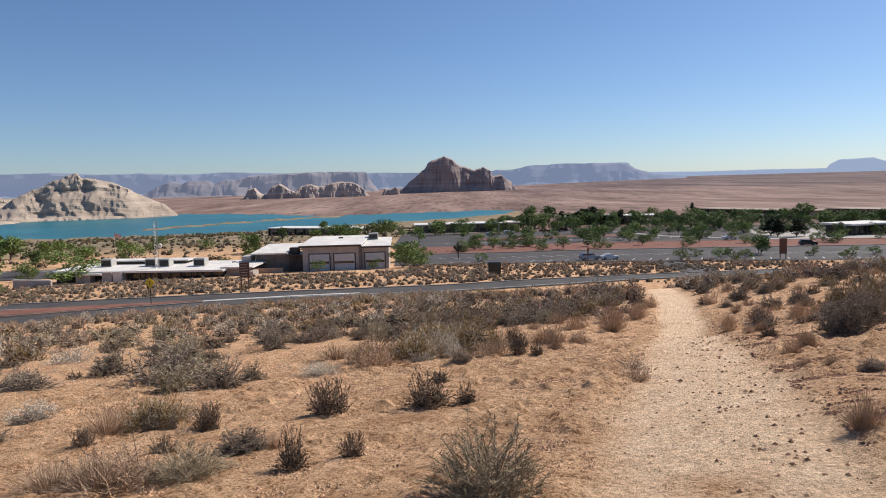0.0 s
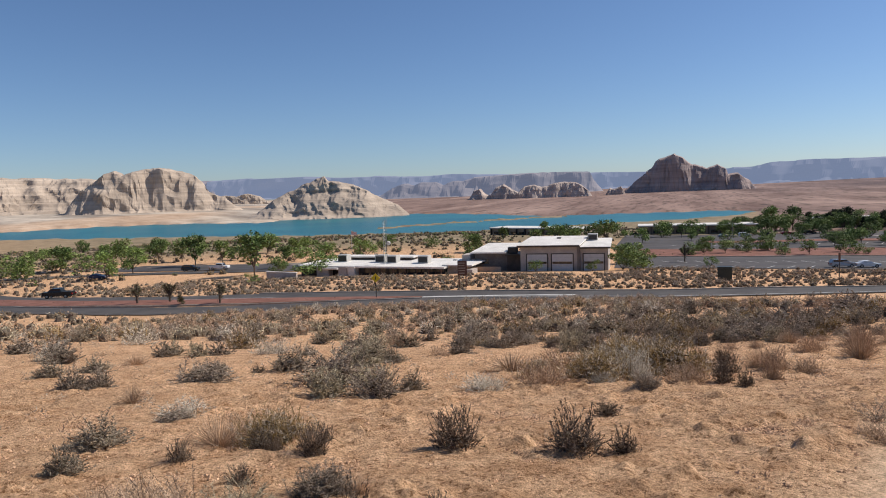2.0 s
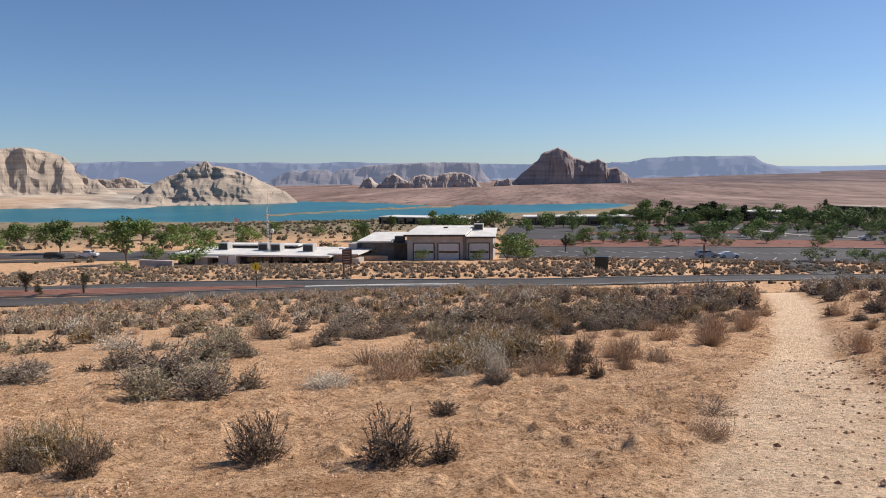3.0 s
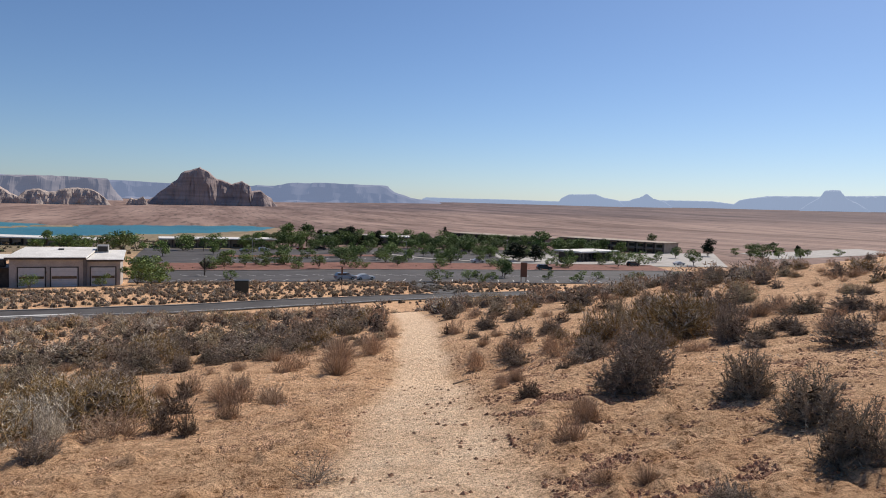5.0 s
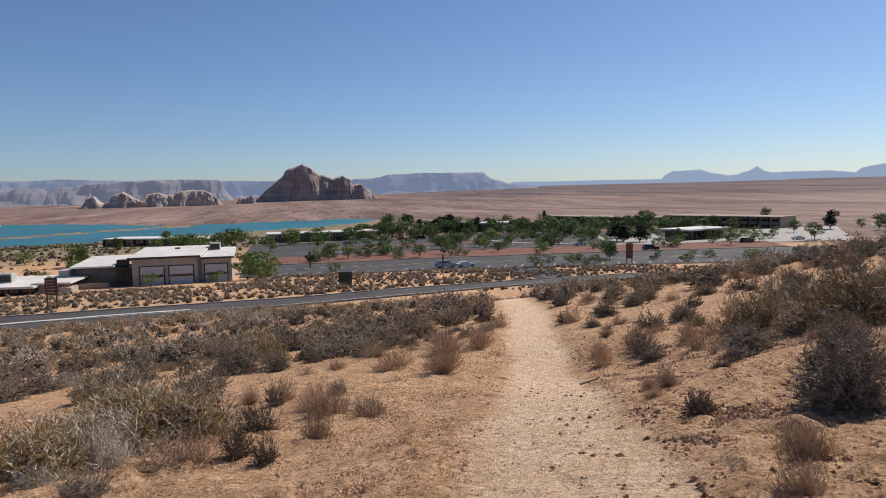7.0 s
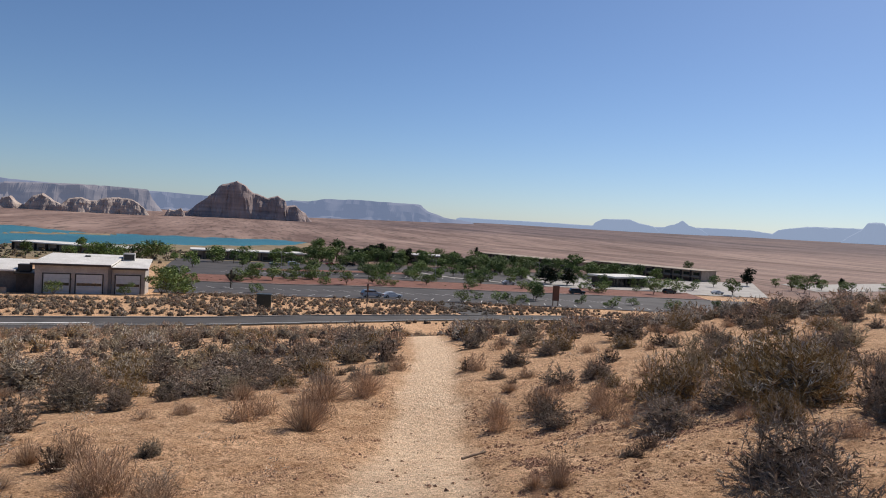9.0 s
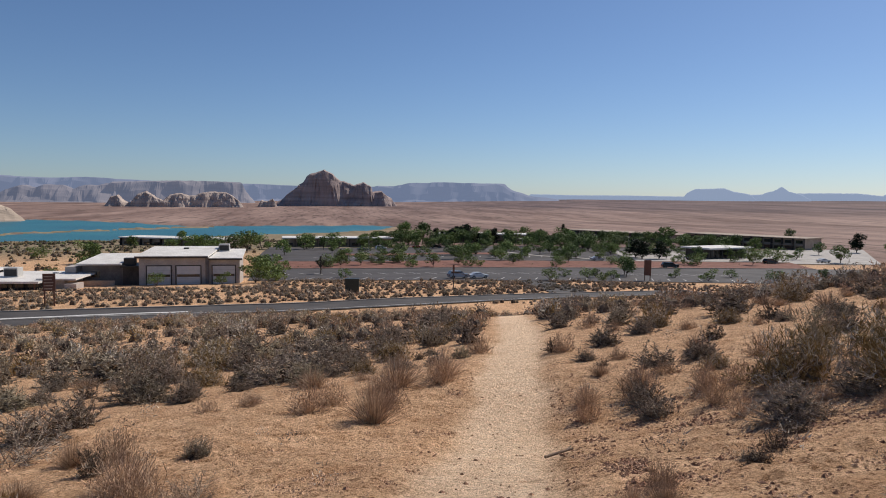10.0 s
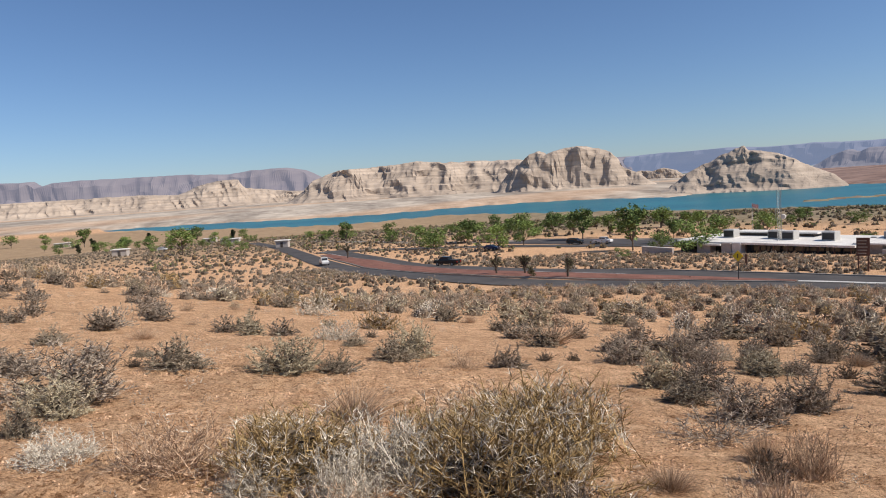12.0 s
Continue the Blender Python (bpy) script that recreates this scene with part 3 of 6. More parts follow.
# ---- rock country ----
def butte(name, dist, sky_line, depth, base, material, label, category="butte", seed=1.0, flute=0.18, step=0.35, steep=0.25, kind="", talus=0.25, lump=1.0, beds=5.0, tread=0.7):
    """A rock mass with a given outline (degrees across, degrees up), bedded and fluted. base: height of its foot."""
    azs, els = [p[0] for p in sky_line], [p[1] for p in sky_line]
    a0, a1 = min(azs), max(azs)
    mid = radians((a0 + a1) / 2)
    cx, cy = 2 - math.sin(mid) * dist, 4 + math.cos(mid) * dist
    across = Vector((math.cos(mid), math.sin(mid), 0))
    away = Vector((-math.sin(mid), math.cos(mid), 0))
    order = sorted(zip(azs, els))
    sa, se = [p[0] for p in order], [p[1] for p in order]
    nu, nv = max(70, int((a1 - a0) / step * (5 if not kind else 3))), 72 if not kind else 26
    verts, faces = [], []
    span = dist * math.tan(radians((a1 - a0) / 2))
    for i in range(nu + 1):
        u = -1 + 2 * i / nu
        ang = math.degrees(math.atan(-u * span / dist)) + math.degrees(mid)
        top = 1.3 + math.tan(radians(np.interp(ang, sa, se))) * dist * math.sqrt(1 + (u * span / dist) ** 2) - base
        crag = (0.6 - abs(noise.noise(Vector((u * span / (13 * lump), seed, 0))))) + 0.5 * (0.5 - abs(noise.noise(Vector((u * span / (5 * lump), seed * 2, 0)))))
        top += crag * min(0.07 * max(0, top), 5.0) - 1.5
        x = u * span
        # buttresses and alcoves: the face steps in and out along its length
        bay = noise.noise(Vector((x / (70 * lump) + seed, seed, 0))) + 0.5 * noise.noise(Vector((x / (24 * lump), seed * 3, 0)))
        for j in range(nv + 1):
            v = -1 + 2 * j / nv
            rough = noise.noise(Vector((x / (30 * lump), v * 3.0, seed * 5))) + 0.5 * noise.noise(Vector((x / (10 * lump), v * 9, seed * 7)))
            e = (1 - abs(v)) * (1 + flute * bay) + 0.06 * rough
            c = min(1, max(0, (e - 0.2) / steep))
            h = talus * min(1, max(0, e / 0.45)) + (1 - talus) * (c * c * (3 - 2 * c))
            # level beds: treads and risers up the face, shifting along it
            turn = 2 * math.pi * beds * h + 2.2 * noise.noise(Vector((x / (120 * lump), seed, 9)))
            h = min(1.0, max(0.0, h - tread * (math.sin(turn) + 0.4 * math.sin(2.7 * turn + 1.0)) / (2 * math.pi * beds) * (0.04 < h < 0.97)))
            crest = 1 - 0.10 * max(0, abs(v) - 0.1) * (1 + noise.noise(Vector((x / (40 * lump), v * 3, seed))))
            z = base - 4 + (top + 4) * h * crest
            push = 0.7 * noise.noise(Vector((x / (18 * lump), z / (12 * lump), seed))) + 0.5 * abs(noise.noise(Vector((x / (7 * lump), z / (7 * lump), seed + v))))
            p = Vector((cx, cy, 0)) + across * (x + push * 4 * lump) + away * (v * depth + push * 8 * lump)
            verts.append((p.x, p.y, z))
    m = nv + 1
    for i in range(nu):
        for j in range(nv):
            faces.append((i * m + j, (i + 1) * m + j, (i + 1) * m + j + 1, i * m + j + 1))
    if kind:
        return tagged(raw(name, verts, faces, material), label, category, kind=kind)
    ob = thing(name, label, category, Matrix.Identity(4))
    crown_z = max(v[2] for v in verts)
    foot = [f for f in faces if sum(verts[k][2] for k in f) / 4 < base + talus * 0.8 * (crown_z - base)]
    low = set(foot)
    for nm, some in (("talus_slope", foot), ("cliff_face", [f for f in faces if f not in low])):
        used = sorted({k for f in some for k in f})
        index = {k: i for i, k in enumerate(used)}
        raw(nm, [verts[k] for k in used], [tuple(index[k] for k in f) for f in some], material, ob)
    return ob


butte("butte", 2550, ((3.9, -0.75), (3.6, -0.5), (3.2, 0.11), (2.5, 0.64), (1.6, 1.43), (1.3, 1.92), (0.7, 2.17), (-0.1, 2.42), (-0.7, 2.05), (-1.2, 1.59), (-1.8, 1.48), (-2.4, 1.24), (-3.1, 1.49), (-3.6, 1.16),
      (-3.8, 0.75), (-4.5, 0.83), (-5.2, 0.27), (-5.8, -0.42), (-6.1, -0.75)), 170, -28, ROCK_BROWN, "tall brown sandstone butte with a domed summit", seed=2.0, flute=0.5, steep=0.22, lump=1.7, talus=0.2, beds=6.0, tread=0.45)
butte("butte", 2250, ((16.2, -0.9), (15.9, -0.6), (15.4, 0.14), (15.0, 0.26), (14.6, -0.14), (14.2, -0.28), (13.7, 0.32), (13.0, 0.57), (12.4, 0.11), (11.9, -0.1), (11.5, 0.31), (10.8, 0.47), (10.2, 0.28), (9.7, 0.27),
      (9.3, 0.48), (8.4, 0.60), (7.3, 0.52), (6.6, -0.03), (6.2, -0.6), (5.9, -0.9)), 95, -29, ROCK_TAN, "row of low rounded sandstone knobs", seed=5.0, flute=0.5, lump=1.2, steep=0.2)
butte("butte", 2300, ((5.5, -0.85), (5.1, -0.5), (4.8, 0.02), (4.4, -0.1), (3.9, 0.13), (3.6, -0.5), (3.4, -0.85)), 50, -28, ROCK_TAN, "small twin-topped sandstone knob", seed=8.0, flute=0.4)
butte("butte", 1130, ((33.4, -1.5), (32.5, -0.82), (31.4, -0.08), (30.7, 0.33), (29.8, 0.61), (29.3, 0.94), (28.7, 1.14), (28.2, 1.34), (27.5, 1.63), (27.1, 1.21), (26.3, 1.12), (24.9, 0.77), (24.1, 0.28),
      (23.2, -0.12), (21.8, -0.72), (21.2, -1.4)), 105, -29, ROCK_PALE, "pale sandstone hill with dark crags", seed=11.0, flute=0.8, steep=0.6, talus=0.3, lump=1.5, beds=8.0, tread=0.6)
butte("butte", 1650, ((46.2, -0.9), (45.7, -0.4), (44.9, 0.9), (43.9, 1.68), (43.3, 2.08), (42.7, 2.29), (42.2, 2.05), (41.6, 2.16), (40.6, 2.41), (39.4, 2.45), (38.2, 2.27), (37.8, 2.02), (37.4, 1.93), (37.0, 1.50),
      (36.4, 0.75), (35.4, 0.18), (34.8, -0.3), (34.0, -0.75)), 170, -23, ROCK_PALE, "massive pale cliff-sided butte with alcoves", seed=14.0, flute=0.75, steep=0.26, lump=2.6, talus=0.2, beds=7.0, tread=0.5)
butte("cliff", 1950, ((62.4, -0.4), (61.7, 0.13), (60.3, 1.16), (58.9, 1.75), (56.7, 1.84), (54.4, 1.93), (52.6, 2.13), (50.3, 1.90), (47.6, 1.86), (45.4, 1.80), (43.4, 1.7), (42.0, -0.4)), 240, -22, ROCK_PALE,
      "long pale bedded sandstone cliff", "cliff", seed=17.0, flute=0.6, steep=0.42, talus=0.3, lump=3.2, beds=5.0, tread=0.95)
butte("cliff", 2300, ((88, -0.3), (84, 0.7), (79, 0.75), (74, 0.8), (71, 0.65), (69.5, 1.25), (68.2, 1.5), (66.8, 1.55), (66.3, 0.9), (63, 0.5), (60.5, 0.35), (59.5, -0.4)), 230, -22, ROCK_PALE,
      "low pale sandstone benches and ledges", "cliff", seed=21.0, flute=0.6, steep=0.5, talus=0.5, lump=3.0, beds=4.0, tread=0.95)
butte("butte", 2700, ((36.6, -0.4), (36, 0.2), (35, 0.35), (34.2, 0.25), (33.4, 0.45), (32.4, 0.2), (31.6, -0.4)), 60, -20, ROCK_PALE, "cluster of small pale sandstone domes", seed=24.0, flute=0.5)
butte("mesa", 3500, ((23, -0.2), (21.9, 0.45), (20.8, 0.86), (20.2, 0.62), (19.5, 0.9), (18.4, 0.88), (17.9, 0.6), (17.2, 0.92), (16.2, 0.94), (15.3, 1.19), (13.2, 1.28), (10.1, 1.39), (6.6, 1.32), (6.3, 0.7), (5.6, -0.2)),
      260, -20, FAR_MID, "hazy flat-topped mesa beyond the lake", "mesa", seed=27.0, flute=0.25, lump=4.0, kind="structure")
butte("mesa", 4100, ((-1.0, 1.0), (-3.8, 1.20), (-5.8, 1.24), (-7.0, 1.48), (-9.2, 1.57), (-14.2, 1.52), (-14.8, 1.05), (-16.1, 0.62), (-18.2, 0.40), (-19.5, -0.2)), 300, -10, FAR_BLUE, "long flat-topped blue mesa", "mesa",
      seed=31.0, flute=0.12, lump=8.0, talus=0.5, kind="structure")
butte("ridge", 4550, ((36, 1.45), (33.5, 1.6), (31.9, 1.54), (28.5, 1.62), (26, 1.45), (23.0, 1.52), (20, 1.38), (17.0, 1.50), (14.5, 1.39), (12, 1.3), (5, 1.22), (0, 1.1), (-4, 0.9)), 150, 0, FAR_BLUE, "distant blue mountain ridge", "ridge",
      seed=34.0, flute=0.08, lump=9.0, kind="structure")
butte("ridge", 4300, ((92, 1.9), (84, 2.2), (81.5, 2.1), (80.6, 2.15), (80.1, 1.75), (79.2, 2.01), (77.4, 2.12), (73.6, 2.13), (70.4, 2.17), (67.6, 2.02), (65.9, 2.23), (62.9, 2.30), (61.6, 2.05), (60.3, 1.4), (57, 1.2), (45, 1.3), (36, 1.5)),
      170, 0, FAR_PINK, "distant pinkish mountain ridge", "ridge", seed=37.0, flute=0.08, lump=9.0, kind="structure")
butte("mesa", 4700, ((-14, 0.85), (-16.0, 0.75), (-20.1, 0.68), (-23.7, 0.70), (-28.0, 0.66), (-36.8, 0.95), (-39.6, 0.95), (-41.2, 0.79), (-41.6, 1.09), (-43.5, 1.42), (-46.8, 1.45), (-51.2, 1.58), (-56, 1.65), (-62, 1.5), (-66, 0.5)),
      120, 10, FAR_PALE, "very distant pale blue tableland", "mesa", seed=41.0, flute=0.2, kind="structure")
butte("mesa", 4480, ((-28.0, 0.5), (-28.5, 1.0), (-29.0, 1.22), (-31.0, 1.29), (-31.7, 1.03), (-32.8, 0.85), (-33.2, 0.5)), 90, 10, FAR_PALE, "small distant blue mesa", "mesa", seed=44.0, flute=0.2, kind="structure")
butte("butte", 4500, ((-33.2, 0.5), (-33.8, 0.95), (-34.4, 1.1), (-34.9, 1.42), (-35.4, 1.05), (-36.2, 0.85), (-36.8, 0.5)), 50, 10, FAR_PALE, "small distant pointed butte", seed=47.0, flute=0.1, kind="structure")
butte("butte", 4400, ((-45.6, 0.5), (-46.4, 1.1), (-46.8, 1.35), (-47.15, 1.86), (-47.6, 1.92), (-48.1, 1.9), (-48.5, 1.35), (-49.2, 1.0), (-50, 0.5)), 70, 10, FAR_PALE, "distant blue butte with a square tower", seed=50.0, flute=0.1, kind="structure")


# ---- plants ----
def strips(verts, faces, pts, w0, w1, rng):
    """A thin flat twig along points, tapering."""
    d = Vector(pts[-1]) - Vector(pts[0])
    side = d.cross(Vector((rng.uniform(-1, 1), rng.uniform(-1, 1), rng.uniform(-0.4, 0.4))))
    if side.length < 1e-6:
        side = Vector((1, 0, 0))
    side.normalize()
    k, n = len(verts), len(pts)
    for i, p in enumerate(pts):
        w = w0 + (w1 - w0) * i / (n - 1)
        verts.append(tuple(Vector(p) - side * w / 2))
        verts.append(tuple(Vector(p) + side * w / 2))
    for i in range(n - 1):
        faces.append((k + 2 * i, k + 2 * i + 1, k + 2 * i + 3, k + 2 * i + 2))


def spike(verts, faces, p, q, w, rng):
    """One fine twig: a thin blade that tapers to its tip."""
    side = (q - p).cross(Vector((rng.uniform(-1, 1), rng.uniform(-1, 1), rng.uniform(-0.6, 0.6))))
    side = side.normalized() * (w / 2) if side.length > 1e-7 else Vector((w / 2, 0, 0))
    k = len(verts)
    verts += (tuple(p - side), tuple(p + side), tuple(q))
    faces.append((k, k + 1, k + 2))


def shrub_mesh(name, seed, stems, twigs, thick, material, upright=0.0, root=0.1, second=None, bare=0.0, stem=0.008, tip=(0.035, 0.09), shade_heart=True):
    """A unit shrub: stems from one root that fill a dome, each with side twigs. Half a metre in radius, one metre high."""
    rng = random.Random(seed)
    verts, faces, mats = [], [], []
    stem_verts, stem_faces = [], []
    lobes = [rng.uniform(0.84, 1.1) for _ in range(9)]
    for _ in range(stems):
        a = rng.uniform(0, 2 * math.pi)
        el = math.asin(rng.random() ** (1 - 0.6 * upright)) * (1 - 0.1 * rng.random()) - 0.02
        lobe = lobes[int(a / (2 * math.pi) * 9) % 9] * (0.92 + 0.16 * math.sin(el * 5 + lobes[0] * 9))
        reach = rng.uniform(0.72, 0.92) * lobe
        out, up = 0.5 * math.cos(el) * reach, max(0.03, math.sin(el) * reach * 0.95)
        start = Vector((rng.gauss(0, root), rng.gauss(0, root), -0.03))
        end = start * 0.6 + Vector((math.cos(a) * out, math.sin(a) * out, up))
        midp = start.lerp(end, 0.5) + Vector((rng.gauss(0, 0.05), rng.gauss(0, 0.05), rng.uniform(-0.03, 0.06)))
        before = len(faces)
        strips(stem_verts, stem_faces, (start, midp, end), stem, stem * 0.45, rng)
        for _ in range(twigs):
            f = 1 - (1 - bare) * 0.75 * rng.random() ** 1.5
            p = start.lerp(midp, f * 2) if f < 0.5 else midp.lerp(end, f * 2 - 1)
            d = (end - start).normalized() * (0.5 + upright * 0.5) + Vector((rng.gauss(0, 0.55), rng.gauss(0, 0.55), rng.gauss(0.25 + upright * 0.5, 0.45)))
            q = p + d.normalized() * rng.uniform(*tip)
            q.z = max(q.z, 0.01)
            spike(verts, faces, p, q, thick, rng)
        mats += [1 if second is not None and rng.random() < 0.35 else 0] * (len(faces) - before)
    me = bpy.data.meshes.new(name)
    me.from_pydata(verts, [], faces)
    me.materials.append(material)
    if second is not None:
        me.materials.append(second)
        me.polygons.foreach_set("material_index", mats)
    # tangle of inner twigs, coloured dark to stand for shade inside the shrub
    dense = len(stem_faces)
    for _ in range(max(60, stems) if shade_heart else 0):
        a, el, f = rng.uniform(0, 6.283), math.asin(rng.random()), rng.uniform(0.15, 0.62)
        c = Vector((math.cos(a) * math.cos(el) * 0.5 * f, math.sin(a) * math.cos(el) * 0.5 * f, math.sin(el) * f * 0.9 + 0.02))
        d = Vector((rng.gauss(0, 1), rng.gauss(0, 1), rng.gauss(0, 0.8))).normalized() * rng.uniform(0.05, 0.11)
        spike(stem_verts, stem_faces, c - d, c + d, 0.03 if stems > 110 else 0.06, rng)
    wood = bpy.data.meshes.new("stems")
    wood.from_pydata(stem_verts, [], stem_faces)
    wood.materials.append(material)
    wood.materials.append(HEART_SHADE)
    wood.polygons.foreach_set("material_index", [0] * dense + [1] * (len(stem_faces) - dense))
    return me, wood


def grass_mesh(name, seed, blades, material, lean=0.5, thick=0.012):
    """A unit tuft of fine arching blades."""
    rng = random.Random(seed)
    verts, faces = [], []
    for _ in range(blades):
        a, r = rng.uniform(0, 2 * math.pi), abs(rng.gauss(0, 0.085))
        tilt = rng.random() ** 0.8 * lean
        h = rng.uniform(0.4, 1.0) * (1 - 0.6 * tilt)
        root = Vector((math.cos(a) * r, math.sin(a) * r, -0.03))
        b = a + rng.gauss(0, 0.5)
        out = Vector((math.cos(b), math.sin(b), 0))
        p1 = root + out * tilt * 0.22 + Vector((0, 0, h * 0.55))
        p2 = root + out * tilt * 0.5 + Vector((0, 0, h))
        strips(verts, faces, (root, p1, p2), thick, thick * 0.35, rng)
    me = bpy.data.meshes.new(name)
    me.from_pydata(verts, [], faces)
    me.materials.append(material)
    return me, None


def shrub_set(k, t, off):
    """Every kind in several makes. k: how many twigs, t: how thick they are."""
    n = lambda v: max(12, int(v * k))
    return {
        "grey": [shrub_mesh("grey_shrub", off + 10 + i, n(270), 42, 0.0085 * t, (GREY_TWIG, GREY_TWIG, SAGE_TWIG, GREY_TWIG)[i]) for i in range(4)],
        "dark": [shrub_mesh("dark_shrub", off + 20 + i, n(120), 30, 0.011 * t, DARK_TWIG, 0.3, 0.07) for i in range(3)],
        "tan": [grass_mesh("dry_grass_tuft", off + 30 + i, n(1300), TAN_TWIG, 1.0, 0.0042 * t) for i in range(2)]
        + [shrub_mesh("dry_tuft", off + 35 + i, n(300), 14, 0.0075 * t, TAN_TWIG, 0.55, 0.13, shade_heart=False) for i in range(2)],
        "wiry": [shrub_mesh("wiry_shrub", off + 80, n(230), 34, 0.0058 * t, WIRY_TWIG, 0.1, 0.05, shade_heart=False)],
        "broom": [shrub_mesh("broom_shrub", off + 40 + i, n(620), 16, 0.0065 * t, BROOM_TWIG, 0.45, 0.19, STRAW_TWIG, tip=(0.05, 0.12)) for i in range(3)],
        "pale": [shrub_mesh("pale_shrub", off + 50 + i, n(270), 40, 0.0085 * t, PALE_TWIG) for i in range(2)],
        "straw": [shrub_mesh("bleached_shrub", off + 60 + i, n(300), 16, 0.0075 * t, STRAW_TWIG, 0.4, 0.14, shade_heart=False) for i in range(2)],
        "dead": [shrub_mesh("dead_shrub", off + 70, n(100), 22, 0.006 * t, GREY_TWIG, -0.3, 0.05, shade_heart=False)],
    }


# fine ones beside the trail, plainer ones further off
SHRUBS, MID_SHRUBS, FAR_SHRUBS = shrub_set(1.0, 1.0, 0), shrub_set(0.5, 1.5, 500), shrub_set(0.24, 2.3, 900)
SHRUB_WORDS = {
    "wiry": ("wiry_shrub", "sparse wiry olive-brown bush on sand", "shrub", "wiry bushes by the trail"),
    "grey": ("grey_shrub", "grey twiggy desert shrub on orange sand", "shrub", "grey shrubs on the slope"),
    "dark": ("dark_shrub", "small dark brown twiggy bush on sand", "shrub", "dark bushes on the slope"),
    "tan": ("grass_tuft", "dry reddish tan bunch of grass on sand", "grass tuft", "grass tufts on the slope"),
    "broom": ("broom_shrub", "brown and green upright broom-like shrub", "shrub", "broom shrubs on the slope"),
    "pale": ("pale_shrub", "pale yellowish green rounded desert shrub", "shrub", "pale shrubs on the slope"),
    "straw": ("straw_shrub", "bleached straw-coloured dry bush", "shrub", "straw bushes on the slope"),
    "dead": ("dead_shrub", "bare dead grey bush with sparse twigs", "shrub", "dead bushes on the slope"),
}
placed = []
plant_rng = random.Random(5)


def shrub(kind, x, y, width, tall):
    away = math.hypot(x - float(np.interp(min(y, 12.0), PATH_Y, PATH_X)), max(0.0, y - 12.0))
    mesh, wood = plant_rng.choice((SHRUBS if away < 7 else MID_SHRUBS if away < 19 else FAR_SHRUBS)[kind])
    name, label, category, group = SHRUB_WORDS[kind]
    ob = new(name, mesh if wood is None else None)
    spread = width * 1.14 * (1.0 if kind not in ("tan", "straw") else 0.95)
    ob.matrix_world = pose(x, y, ground_at(x, y) - 0.02, plant_rng.uniform(-5, 5), plant_rng.uniform(-5, 5), plant_rng.uniform(0, 360)) @ Matrix.Diagonal((spread, spread * plant_rng.uniform(0.85, 1.1), tall * (0.92 if kind == "tan" else 1.05), 1))
    tagged(ob, label, category, group)
    if wood is not None:
        for nm, me in (("branching", wood), ("foliage", mesh)):
            new(nm, me).parent = ob
    placed.append((x, y, width))


shrub("wiry", 0.5, 4.1, 1.0, 0.62)
for q in ((5.1, 8.3, 0.28, 0.23), (-1.5, 6.2, 0.38, 0.20), (1.5, 16.5, 0.55, 0.29), (5.4, 9.9, 0.40, 0.31), (3.5, 4.9, 0.35, 0.46), (-2.6, 5.0, 0.73, 0.38), (6.7, 13.9, 0.28, 0.32),
          (6.0, 10.7, 0.40, 0.30), (-3.8, 7.6, 0.66, 0.49), (2.8, 8.9, 0.53, 0.24), (4.9, 8.5, 0.29, 0.19), (6.5, 14.0, 0.29, 0.26), (3.2, 15.2, 0.66, 0.35), (10.5, 16.1, 0.48, 0.35), (9.6, 17.5, 0.45, 0.47)):
    shrub("tan", *q)
for q in ((-7.4, 10.3, 0.53, 0.47), (-0.1, 23.0, 0.71, 0.28), (5.1, 20.0, 0.89, 0.98), (8.3, 19.5, 0.56, 0.62), (10.1, 19.3, 0.42, 0.49), (-5.5, 20.3, 0.87, 0.48), (4.1, 21.1, 0.83, 0.66), (-1.3, 13.5, 1.13, 0.60),
          (2.4, 21.8, 0.53, 0.28), (3.1, 22.2, 0.55, 0.35), (6.6, 23.0, 0.75, 0.78), (9.9, 18.6, 0.64, 0.54), (8.6, 20.3, 0.67, 0.59), (9.4, 20.1, 0.94, 0.70), (10.5, 23.4, 0.68, 0.43), (1.1, 13.7, 0.9, 0.5)):
    shrub("tan", *q)
for q in ((6.4, 7.8, 0.59, 0.58), (7.2, 8.9, 0.71, 0.59), (-4.4, 6.1, 0.44, 0.41), (7.7, 10.2, 0.70, 0.67), (-3.5, 12.7, 0.51, 0.48), (-5.1, 7.2, 0.77, 0.46), (7.1, 11.5, 0.99, 0.78), (8.0, 14.9, 0.26, 0.14),
          (5.2, 7.6, 0.40, 0.21), (-5.6, 9.1, 0.68, 0.24), (-5.5, 13.5, 1.69, 0.93), (-3.8, 11.8, 1.18, 0.67), (11.6, 12.3, 1.11, 0.71), (-6.0, 17.8, 0.89, 0.52), (9.1, 18.8, 0.68, 0.41), (-7.6, 15.6, 1.17, 0.77),
          (11.7, 14.2, 0.60, 0.42), (-5.2, 21.2, 0.83, 0.58), (11.7, 15.1, 0.74, 0.89), (-7.3, 19.9, 1.06, 0.74)):
    shrub("grey", *q)
